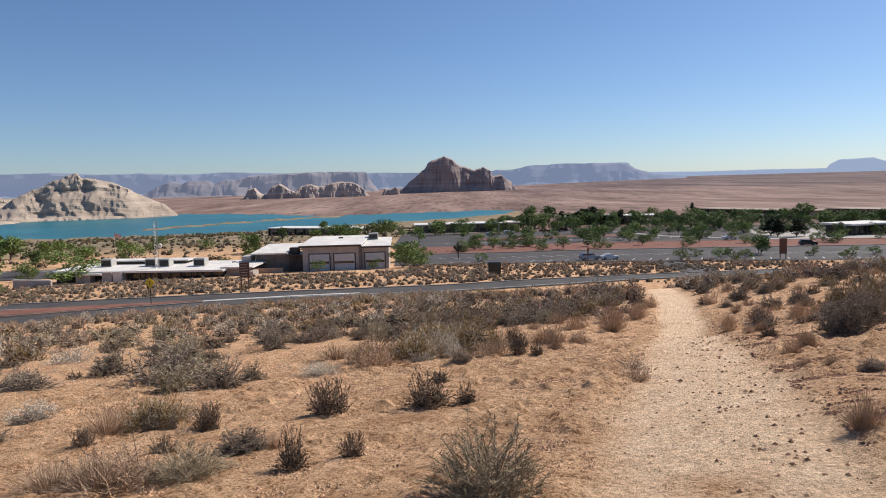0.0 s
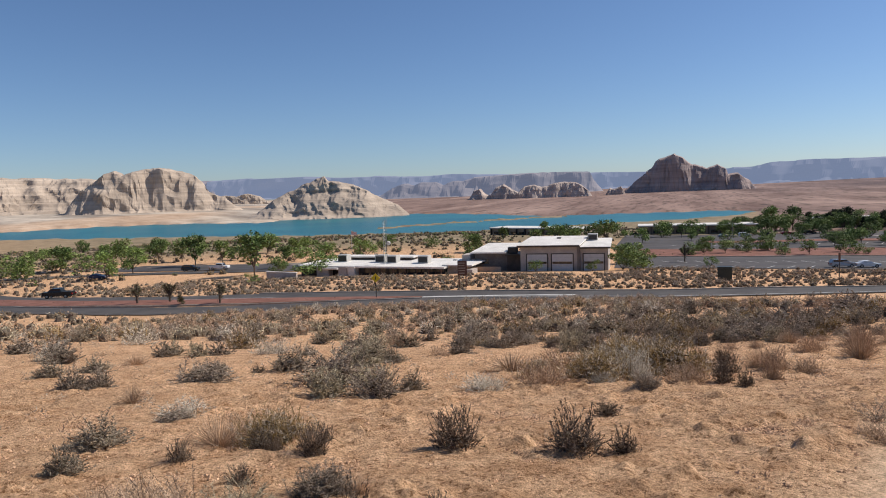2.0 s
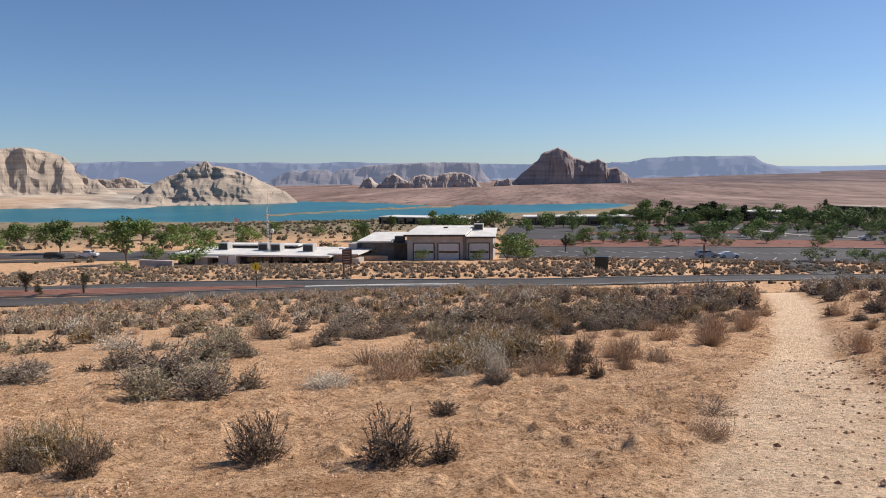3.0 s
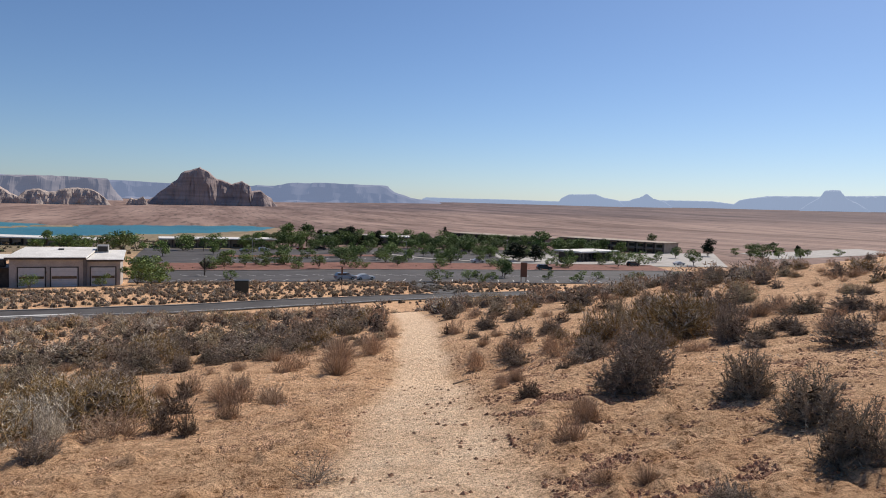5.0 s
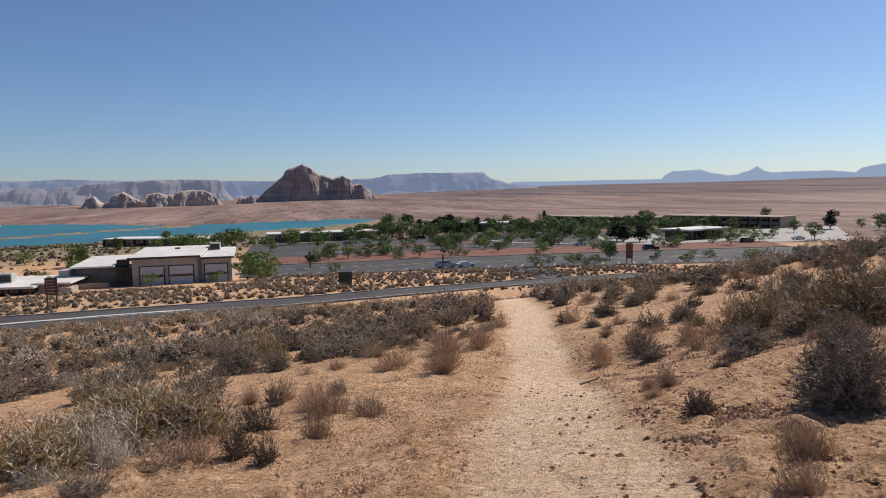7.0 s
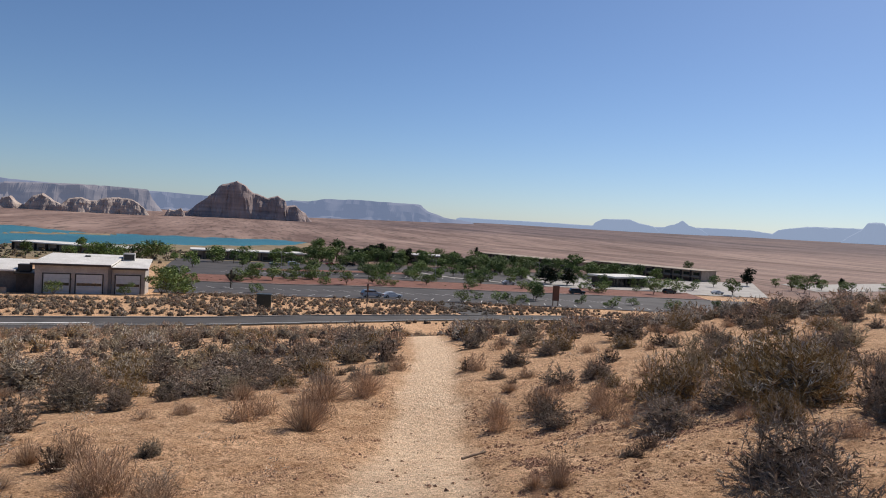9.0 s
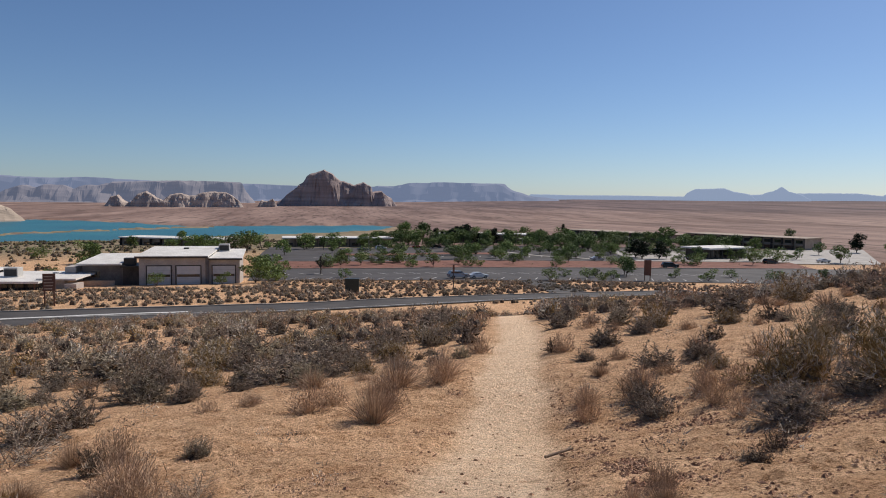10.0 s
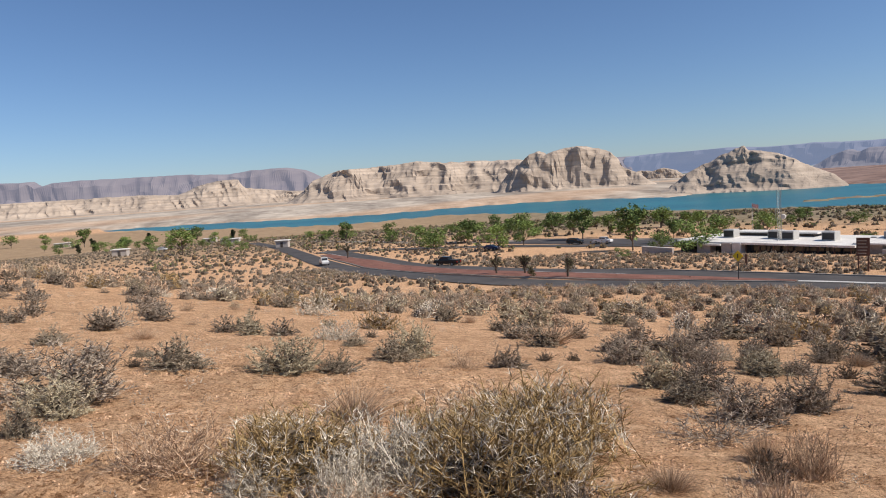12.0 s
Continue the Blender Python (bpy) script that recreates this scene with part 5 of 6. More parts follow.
def tree_belt(name, label, rows):
    """A wood too far off to count, as one mesh."""
    verts, faces, mats, used = [], [], [], []
    for count, seed, x0, x1, y0, y1, h0, h1, styles in rows:
        rng = random.Random(seed)
        for _ in range(count):
            x, y, tall = rng.uniform(x0, x1), rng.uniform(y0, y1), rng.uniform(h0, h1)
            z, wide, turn = ground_at(x, y), rng.uniform(0.95, 1.3), rng.uniform(0, 6.283)
            for me in rng.choice(TREES[rng.choice(styles)]):
                if me.materials[0] not in used:
                    used.append(me.materials[0])
                k, c, d = len(verts), math.cos(turn) * tall * wide, math.sin(turn) * tall * wide
                verts += [(x + v.co.x * c - v.co.y * d, y + v.co.x * d + v.co.y * c, z + v.co.z * tall) for v in me.vertices]
                faces += [tuple(k + i for i in f.vertices) for f in me.polygons]
                mats += [used.index(me.materials[0])] * len(me.polygons)
    me = bpy.data.meshes.new(name)
    me.from_pydata(verts, [], faces)
    for m in used:
        me.materials.append(m)
    me.polygons.foreach_set("material_index", mats)
    tagged(new(name, me), label, "trees", kind="stuff")


tree_belt("tree_belt", "belt of green shade trees round the lodge", (
    (46, 51, 20, 120, 318, 380, 5.5, 8.5, ("round", "tall", "round", "evergreen")), (44, 52, 95, 190, 285, 345, 4.5, 7.5, ("round", "tall", "round")),
    (44, 61, 20, 185, 280, 330, 3.5, 6.0, ("low", "round")), (40, 65, 20, 150, 300, 350, 4.5, 7.5, ("round", "round", "tall"))))
grove(16, 53, -60, 15, 300, 338, 4.5, 8.0, ("round", "low", "tall"))
grove(26, 54, 0, 130, 240, 285, 3.5, 5.5, ("round", "low"))
grove(9, 55, 0, 140, 210, 230, 3.0, 4.6, ("round", "low"))
grove(12, 56, 200, 330, 270, 330, 4.0, 7.0, ("round", "evergreen", "low"))
grove(34, 57, -260, -90, 190, 260, 4.0, 7.5, ("round", "low", "tall"))
grove(12, 58, -420, -270, 100, 200, 4.0, 7.0, ("round", "low"))
grove(10, 59, -60, -5, 168, 215, 3.0, 5.5, ("low", "low", "round"))
grove(26, 62, 50, 160, 232, 270, 3.4, 5.6, ("low", "round"))
grove(16, 64, -640, -420, 90, 230, 4.5, 9.0, ("round", "low", "evergreen"))
grove(18, 66, -16, 120, 206, 232, 3.0, 4.8, ("round", "low"))
grove(12, 63, 60, 165, 160, 176, 2.4, 3.8, ("low", "low", "round"))


# ---- buildings ----
def slab(bm, pts, thick):
    """A roof plate from four corners, in order, with thickness downwards."""
    top = [bm.verts.new(p) for p in pts]
    low = [bm.verts.new((p[0], p[1], p[2] - thick)) for p in pts]
    bm.faces.new(top)
    bm.faces.new(low[::-1])
    for i in range(4):
        j = (i + 1) % 4
        bm.faces.new((top[j], top[i], low[i], low[j]))
    bmesh.ops.recalc_face_normals(bm, faces=bm.faces)
    return bm


def roof_cooler(parent, x, y, z, size=2.0):
    body = part("rooftop_cooler", block(x, x + size, y, y + size * 0.9, z, z + size * 0.72, 0.06), DUCT, parent, "pale boxy rooftop cooling unit")
    part("louvre", block(x + 0.15, x + size - 0.15, y - 0.05, y + 0.02, z + 0.25, z + size * 0.6, 0.01), DARK_METAL, body, "dark louvred panel")
    part("louvre", block(x - 0.05, x + 0.02, y + 0.15, y + size * 0.7, z + 0.25, z + size * 0.6, 0.01), DARK_METAL, body, "dark louvred panel")


def low_building():
    """The long low office block; its front runs along x and looks at the road."""
    a, b = Vector((-85.0, 150.0, 0)), Vector((-41.6, 147.0, 0))
    turn = math.degrees(math.atan2(b.y - a.y, b.x - a.x))
    z = ground_at(-62, 148) - 0.9
    ob = thing("office_building", "long low white-roofed office with shaded front", "building", pose(a.x, a.y, z, 0, 0, turn))
    w = (b - a).length
    # wall colour carries the shade beneath the deep eaves
    part("wall", block(0.8, w - 5.5, 1.6, 15.5, -1.2, 2.6), DARK_WALL, ob, "dark recessed front wall with shade in its colour")
    part("roof", slab(bmesh.new(), ((0, -0.3, 2.85), (w - 5, -0.3, 2.85), (w - 4.5, 16, 3.2), (1, 16, 3.2)), 0.38), ROOF, ob, "white sloping roof with deep eaves")
    part("roof", slab(bmesh.new(), ((w - 6.2, 1.5, 3.2), (w + 0.8, 1.5, 3.2), (w + 0.8, 12, 3.45), (w - 6.2, 12, 3.45)), 0.3), ROOF, ob, "raised end roof")
    part("wall", block(w - 5.2, w - 1.5, 2.2, 13, -1.2, 2.95), TAN_WALL, ob, "brown end wall")
    part("wall", block(w - 0.9, w + 1.2, 0.6, 4, -1.2, 2.3), STUCCO, ob, "grey screen wall")
    part("pylon", block(12.5, 14.6, -1.0, 1.4, -1.2, 2.75, 0.05), STUCCO, ob, "beige stucco pylon")
    part("pylon", block(14.7, 16.6, -0.7, 1.4, -1.2, 2.8, 0.05), WHITE_STUCCO, ob, "white buttress wall")
    part("porch_wall", block(6.6, 9.8, -0.9, 1.2, -1.2, 2.45, 0.05), STUCCO, ob, "beige porch wall")
    part("canopy", block(8.6, 12.6, -1.6, 0.6, 2.15, 2.5, 0.03), WHITE_STUCCO, ob, "white porch canopy")
    part("clerestory", block(8, 25, 12, 15.6, 3.0, 3.7, 0.03), DARK_WALL, ob, "dark clerestory band")
    part("clerestory_roof", block(7, 26, 11.4, 16.2, 3.7, 4.0, 0.03), ROOF, ob)
    for i in range(9):
        x = 17.5 + i * 2.3
        win = part("window", block(x, x + 1.9, 1.45, 1.6, 0.2, 2.2, 0.01), GLASS, ob, "dark office window")
        part("frame", block(x - 0.06, x + 1.96, 1.40, 1.47, 0.08, 0.2, 0.01), METAL, win)
    for i in range(8):
        part("post", block(17.2 + i * 2.9, 17.4 + i * 2.9, 0.1, 0.3, -1.2, 2.65, 0.02), BROWN, ob)
    for x, y in ((7.5, 7.5), (18.0, 7.0), (21.5, 6.0), (29.5, 6.0)):
        roof_cooler(ob, x, y, 2.95, 2.5)
    part("vent", block(37, 37.9, 9, 9.8, 3.25, 3.6, 0.05), METAL, ob)


def garage_building():
    a, b = Vector((-31.6, 156.2, 0)), Vector((-12.3, 157.2, 0))
    turn = math.degrees(math.atan2(b.y - a.y, b.x - a.x))
    z = ground_at(-20, 153) - 0.1
    w = (b - a).length
    ob = thing("garage_building", "beige three-bay garage with pale metal roof", "building", pose(a.x, a.y, z, 0, 0, turn))
    split = w * 0.665
    part("wall", block(0, split, 0, 13, -1, 5.3), STUCCO, ob, "beige stucco wall")
    part("wall", block(split + 0.02, w - 0.25, 0.25, 12.5, -1, 4.9), STUCCO, ob, "beige stucco wall")
    part("roof", slab(bmesh.new(), ((-0.7, -0.8, 5.55), (split + 0.2, -0.8, 5.55), (split + 1.6, 13.4, 6.65), (0.7, 13.4, 6.65)), 0.3), ROOF, ob, "pale sloping metal roof")
    part("roof", slab(bmesh.new(), ((split + 0.25, -0.6, 5.1), (w + 0.3, -0.6, 5.1), (w + 0.3, 13, 6.1), (split + 1.3, 13, 6.1)), 0.3), ROOF, ob, "pale lower metal roof")
    part("fascia", block(-0.7, split + 0.2, -0.86, -0.78, 5.12, 5.5, 0.01), DARK_WALL, ob, "dark roof edge")
    part("fascia", block(split + 0.25, w + 0.3, -0.66, -0.58, 4.7, 5.05, 0.01), DARK_WALL, ob, "dark roof edge")
    for x0, wide in ((1.5, 4.4), (7.0, 4.5), (split + 1.0, 4.3)):
        y = -0.07 if x0 < split else 0.18
        door = part("garage_door", block(x0, x0 + wide, y, y + 0.1, -0.4, 3.5, 0.01), DOOR_WHITE, ob, "white sectional garage door")
        part("window_strip", block(x0 + 0.1, x0 + wide - 0.1, y - 0.02, y + 0.01, 1.35, 1.85, 0.005), GLASS, door, "dark window strip in the door")
        for i in range(4):
            part("panel_groove", block(x0, x0 + wide, y - 0.015, y + 0.01, 0.2 + 0.83 * i, 0.24 + 0.83 * i, 0.0), METAL, door)
        for x in (x0 - 0.22, x0 + wide + 0.02):
            part("door_frame", block(x, x + 0.2, y - 0.06, y + 0.1, -0.4, 3.6, 0.01), DARK_METAL, ob)
        part("door_frame", block(x0 - 0.22, x0 + wide + 0.22, y - 0.06, y + 0.1, 3.5, 3.68, 0.01), DARK_METAL, ob)
    part("pier", block(split - 0.35, split + 0.3, -0.3, 0.3, -1, 5.2, 0.03), GREY_WALL, ob, "dark pier between bays")
    part("wall_lamp", block(5.95, 6.2, -0.2, 0.0, 2.4, 2.8, 0.02), DARK_METAL, ob)
    roof_cooler(ob, split + 1.4, 9.0, 5.75, 2.2)
    part("vent", block(7.2, 8.2, 9, 9.8, 6.25, 6.6, 0.05), DARK_METAL, ob, "small dark roof vent")
    # lower wing
    part("wing_wall", block(-10.8, -3.3, 2.0, 12, -1, 3.8), GREY_WALL, ob, "grey wing wall")
    part("wing_wall", block(-3.2, -0.1, 1.2, 12, -1, 3.3), DARK_WALL, ob, "entry wall coloured dark as if in shade")
    part("wing_roof", slab(bmesh.new(), ((-11.6, 0.6, 4.0), (-3.4, 0.6, 4.0), (-1.4, 13, 5.2), (-9.8, 13, 5.2)), 0.3), ROOF, ob, "pale sloping wing roof")
    part("entry_roof", block(-3.4, -0.1, -0.2, 6, 3.3, 3.6, 0.02), DARK_METAL, ob, "dark flat entry roof")
    part("wing_window", block(-9.2, -7.6, 1.93, 2.03, 1.2, 2.4, 0.01), GLASS, ob)
    part("cooler", block(-3.1, -1.0, 1.5, 3.4, 3.62, 5.0, 0.05), DARK_METAL, ob, "dark rooftop cooling unit")
    part("screen_wall", block(-13.6, -11.7, 1.0, 6, -1, 3.4), STUCCO, ob, "beige end wall")
    part("yard_fence", block(-10.6, -4.2, -1.4, -1.3, -0.6, 0.9, 0.01), TAN_WALL, ob, "low tan yard fence")


def hotel(a, b, tall, depth, storeys, label, cover=None):
    """A long lodge wing with a white roof edge; a to b is its front seen from the car park."""
    a, b = Vector((*a, 0)), Vector((*b, 0))
    turn = math.degrees(math.atan2(b.y - a.y, b.x - a.x))
    w = (b - a).length
    z = min(ground_at(a.x, a.y), ground_at(b.x, b.y)) - 0.5
    ob = thing("lodge_wing", label, "hotel", pose(a.x, a.y, z, 0, 0, turn), "lodge wings by the lake")
    part("wall", block(0, w, 0, depth, -1, tall), TAN_WALL, ob, "brown lodge wall")
    part("roof", block(-0.8, w + 0.8, -1.9, depth + 0.8, tall, tall + (0.55 if cover is None else 0.3), 0.05), cover or ROOF, ob, "flat roof with a deep edge")
    bays = max(4, int(w / 5))
    for s in range(storeys):
        z0 = 0.4 + s * (tall - 0.3) / storeys
        part("gallery", block(0, w, -1.7, 0, z0 - 0.35, z0 - 0.12, 0.02), TAN_WALL, ob, "long gallery floor")
        for i in range(bays):
            x = (i + 0.5) * w / bays
            win = part("window", block(x - 1.5, x + 1.5, -0.12, 0.02, z0 + 0.5, z0 + 1.8, 0.01), GLASS, ob, "dark room window")
            part("frame", block(x - 1.6, x + 1.6, -0.15, -0.1, z0 + 1.8, z0 + 1.9, 0.01), DARK_METAL, win)
    for i in range(bays + 1):
        x = i * w / bays
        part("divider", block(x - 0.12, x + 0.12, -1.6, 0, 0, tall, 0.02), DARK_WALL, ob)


low_building()
garage_building()
hotel((-92, 372), (-42, 352), 4.0, 14, 1, "long lodge wing with flat white roof")
hotel((-14, 343), (36, 346), 4.2, 14, 1, "shaded lodge wing with flat white roof")
hotel((190, 350), (217, 296), 5.9, 15, 2, "two-storey tan lodge wing with flat roof", TAN_WALL)
hotel((152, 428), (184, 358), 4.9, 15, 2, "distant two-storey tan lodge wing", TAN_WALL)
hotel((62, 362), (104, 352), 5.0, 14, 1, "lodge hall with pale roof behind trees")


def visitor_centre():
    z = ground_at(150, 246)
    ob = thing("visitor_pavilion", "glazed pavilion with flat white canopy roof", "building", pose(139.5, 241.5, z, 0, 0, 20))
    part("wall", block(1, 20, 1.5, 12, -0.5, 3.6), DARK_WALL, ob)
    part("roof", block(-0.6, 23, -0.5, 13, 3.6, 4.2, 0.05), ROOF, ob, "flat white canopy roof")
    for i in range(7):
        part("glass_panel", block(1.3 + i * 2.65, 3.6 + i * 2.65, 1.38, 1.5, 0.3, 3.2, 0.01), GLASS, ob)
        part("column", block(0.9 + i * 2.65, 1.2 + i * 2.65, -0.2, 0.1, -0.5, 3.6, 0.03), DARK_METAL, ob)
    part("kiosk", block(20.8, 22.6, 1, 6, -0.5, 3.0, 0.05), WHITE_STUCCO, ob, "white end wall")


visitor_centre()


def hut(x, y, turn, w, d, h, label):
    ob = thing("camp_hut", label, "hut", pose(x, y, ground_at(x, y) - 0.1, 0, 0, turn), "camp huts on the flats")
    part("wall", block(0, w, 0, d, -0.3, h), STUCCO, ob, "tan hut wall")
    part("roof", block(-0.5, w + 0.5, -0.5, d + 0.5, h, h + 0.3, 0.04), ROOF, ob)
    part("doorway", block(w * 0.4, w * 0.6, -0.06, 0.02, 0, h * 0.8, 0.01), DARK_WALL, ob)


hut(-320, 92, 60, 6, 5, 3.0, "small tan camp hut with flat roof")
hut(-262, 140, 50, 5, 4, 2.8, "small pale camp hut by the road")
hut(-345, 150, 55, 9, 5, 2.6, "low pale camp building")
hut(-640, 128, 60, 12, 7, 3.6, "tan camp washhouse among trees")
hut(-489, 194, 50, 9, 6, 3.4, "tan camp hut behind a tree")


def yard_wall():
    z = ground_at(-82, 141)
    ob = thing("yard_wall", "low beige stucco garden wall", "wall", pose(-88.5, 143.2, z, 0, 0, -12))
    part("wall", block(0, 9.0, 0, 0.5, -0.8, 1.35, 0.03), STUCCO, ob)
    part("cap", block(-0.1, 9.1, -0.08, 0.58, 1.35, 1.5, 0.03), WHITE_STUCCO, ob)


yard_wall()


# ---- road furniture ----
def warning_sign():
    x, y = -39.3, 93.2
    ob = thing("warning_sign", "yellow diamond warning sign on a post", "road sign", pose(x, y, ground_at(x, y), 0, 0, 6))
    part("post", rod(bmesh.new(), (0, 0, 0), (0, 0, 3.0), 0.06), DARK_METAL, ob)
    bm = bmesh.new()
    box(bm, -0.48, 0.48, -0.02, 0.02, -0.48, 0.48, 0.015)
    bmesh.ops.rotate(bm, verts=bm.verts, matrix=Matrix.Rotation(radians(45), 3, "Y"))
    bmesh.ops.translate(bm, verts=bm.verts, vec=(0, -0.07, 3.1))
    face = part("sign_face", bm, YELLOW, ob, "yellow diamond sheet")
    part("symbol", block(-0.06, 0.06, -0.105, -0.092, 2.85, 3.35, 0.0), DARK_METAL, face, "black arrow symbol")


def board_sign():
    x, y = -31.0, 108.5
    ob = thing("board_sign", "brown wooden board on two posts", "sign", pose(x, y, ground_at(x, y), 0, 0, 12))
    for px in (-0.55, 0.55):
        part("post", block(px - 0.09, px + 0.09, -0.09, 0.09, -0.2, 4.2, 0.01), BROWN, ob)
    board = part("board", block(-0.75, 0.75, -0.16, -0.1, 2.0, 4.3, 0.02), BROWN, ob, "brown board with faded lines")
    for i in range(5):
        part("text_bar", block(-0.6, 0.35 + 0.07 * (i % 3), -0.175, -0.165, 2.25 + 0.4 * i, 2.4 + 0.4 * i), TAN_WALL, board, "faded pale writing bar")


def utility_box():
    x, y = 8.8, 124.0
    ob = thing("utility_cabinet", "dark green metal utility cabinet on a pad", "utility box", pose(x, y, ground_at(x, y), 0, 0, -4))
    part("pad", block(-1.35, 1.35, -0.95, 0.95, -0.4, 0.12, 0.02), KERB, ob)
    body = part("cabinet", block(-1.1, 1.1, -0.7, 0.7, 0.12, 2.25, 0.04), GREEN_BOX, ob)
    part("door", block(-1.0, -0.03, -0.74, -0.69, 0.3, 2.1, 0.01), GREEN_BOX, body)
    part("door", block(0.03, 1.0, -0.74, -0.69, 0.3, 2.1, 0.01), GREEN_BOX, body)
    part("lid", block(-1.18, 1.18, -0.78, 0.78, 2.25, 2.36, 0.03), GREEN_BOX, body, "overhanging dark lid")


def post_sign(x, y, tall, turn):
    ob = thing("street_sign", "thin dark post with a narrow sign", "road sign", pose(x, y, ground_at(x, y), 0, 0, turn))
    part("post", rod(bmesh.new(), (0, 0, -0.2), (0, 0, tall), 0.07), DARK_METAL, ob)
    part("plate", block(-0.16, 0.16, -0.1, -0.06, tall - 1.3, tall, 0.01), BROWN, ob, "narrow dark plate")


def pillar_sign():
    x, y = 78.5, 163.5
    ob = thing("pillar_sign", "tall brown entrance sign on legs", "sign", pose(x, y, ground_at(x, y), 0, 0, -25))
    part("panel", block(-0.8, 0.8, -0.25, 0.25, 1.4, 5.0, 0.05), BROWN, ob, "rust-brown sign panel")
    for px in (-0.6, 0.6):
        part("leg", block(px - 0.1, px + 0.1, -0.1, 0.1, -0.2, 1.4, 0.02), BROWN, ob)


def mast():
    x, y = -62.5, 152.5
    ob = thing("radio_mast", "slim lattice radio mast with whip antennas", "mast", pose(x, y, ground_at(x, y), 0, 0, 20))
    legs = [(0.45, -0.3), (-0.45, -0.3), (0, 0.5)]
    tall = 12.5
    for lx, ly in legs:
        part("leg", rod(bmesh.new(), (lx, ly, -0.2), (lx * 0.75, ly * 0.75, tall), 0.045, sides=5), METAL, ob)
    bm = bmesh.new()
    for i in range(18):
        z0, z1 = i * tall / 18, (i + 1) * tall / 18
        for k in range(3):
            p, q = legs[k], legs[(k + 1) % 3]
            f0, f1 = 1 - 0.25 * z0 / tall, 1 - 0.25 * z1 / tall
            rod(bm, (p[0] * f0, p[1] * f0, z0), (q[0] * f1, q[1] * f1, z1), 0.022, sides=4)
    part("bracing", bm, METAL, ob, "zigzag lattice bracing")
    part("antenna", rod(bmesh.new(), (0, 0, tall), (0.05, 0, tall + 4.0), 0.03, 0.015, 5), METAL, ob, "thin whip antenna")
    part("antenna", rod(bmesh.new(), (0.5, 0, tall - 1), (0.5, 0, tall + 1.4), 0.025, 0.015, 5), METAL, ob, "thin whip antenna")
    dish = bmesh.new()
    bmesh.ops.create_cone(dish, cap_ends=True, segments=14, radius1=0.5, radius2=0.35, depth=0.4, matrix=Matrix.Translation((0.75, -0.2, 7.2)) @ Matrix.Rotation(radians(90), 4, "X"))
    part("dish", dish, WHITE_STUCCO, ob, "white drum antenna")


def flagpole():
    x, y = -104, 222
    ob = thing("flagpole", "tall pale flagpole with a flag flying", "flagpole", pose(x, y, ground_at(x, y), 0, 0, 0))
    part("pole", rod(bmesh.new(), (0, 0, -0.2), (0, 0, 8.6), 0.09, 0.05), WHITE_STUCCO, ob)
    verts = [(0.05 + 0.28 * i, 0.16 * math.sin(i * 1.3), 8.4 - 0.06 * i - 1.2 * j / 4) for i in range(8) for j in range(5)]
    flag = raw("flag", verts, [(i * 5 + j, i * 5 + j + 1, i * 5 + j + 6, i * 5 + j + 5) for i in range(7) for j in range(4)], FLAG, ob)
    tagged(flag, "red and white striped flag")


FLAG, fn, fl, fb = nodes_of("striped_cloth")
fgeo, fwave = fn.new("ShaderNodeNewGeometry"), fn.new("ShaderNodeTexWave")
fwave.bands_direction, fwave.inputs["Scale"].default_value = "Z", 1.8
fl.new(fgeo.outputs["Position"], fwave.inputs["Vector"])
fl.new(ramp(fn, fl, fwave.outputs[0], (0.45, 0.05, 0.06), (0.75, 0.73, 0.70), 0.48, 0.52), fb.inputs["Base Color"])

warning_sign()
board_sign()
utility_box()
post_sign(26.5, 130.0, 4.4, -10)
post_sign(-45, 106, 2.2, 0)
pillar_sign()
mast()
flagpole()


def lamp_post(x, y, tall):
    ob = thing("street_lamp", "slim grey street lamp with one arm", "street lamp", pose(x, y, ground_at(x, y), 0, 0, 30), "street lamps")
    part("pole", rod(bmesh.new(), (0, 0, -0.2), (0, 0, tall), 0.09, 0.06), METAL, ob)
    part("arm", rod(bmesh.new(), (0, 0, tall - 0.1), (-1.5, 0, tall + 0.15), 0.05, 0.04, 6), METAL, ob)
    part("lamp_head", block(-2.0, -1.2, -0.14, 0.14, tall + 0.08, tall + 0.24, 0.03), DARK_METAL, ob)


for q in ((-93, 214, 7.0), (20, 262, 7.0), (70, 240, 7.0), (118, 262, 7.0)):
    lamp_post(*q)


# ---- yuccas on the median ----
def yucca(x, y, tall, arms, lean=0.0, seed=1):
    rng = random.Random(seed)
    ob = thing("yucca", "shaggy brown yucca with spiky heads" if not lean else "leaning shaggy yucca with spiky head", "yucca", pose(x, y, ground_at(x, y) + 0.15, 0, lean, rng.uniform(0, 360)), "yuccas on the median")
    heads = [((0, 0, -0.3), (0.05, 0, tall))]
    for i in range(arms):
        a = 6.28 * i / max(1, arms) + rng.gauss(0, 0.3)
        heads.append(((0, 0, tall * 0.4), (math.cos(a) * tall * 0.26, math.sin(a) * tall * 0.26, tall * rng.uniform(0.72, 0.95))))
    for p, q in heads:
        part("stem", rod(bmesh.new(), p, q, 0.17, 0.13, 7), BARK, ob)
        verts, faces = [], []
        for _ in range(170):
            f = rng.random() ** 0.6
            c = Vector(p).lerp(Vector(q), 0.25 + 0.75 * f)
            d = Vector((rng.gauss(0, 1), rng.gauss(0, 1), rng.gauss(-0.35 + f, 0.5))).normalized()
            strips(verts, faces, (c, c + d * rng.uniform(0.35, 0.65)), 0.11, 0.01, rng)
        raw("foliage", verts, faces, YUCCA_LEAF, ob)


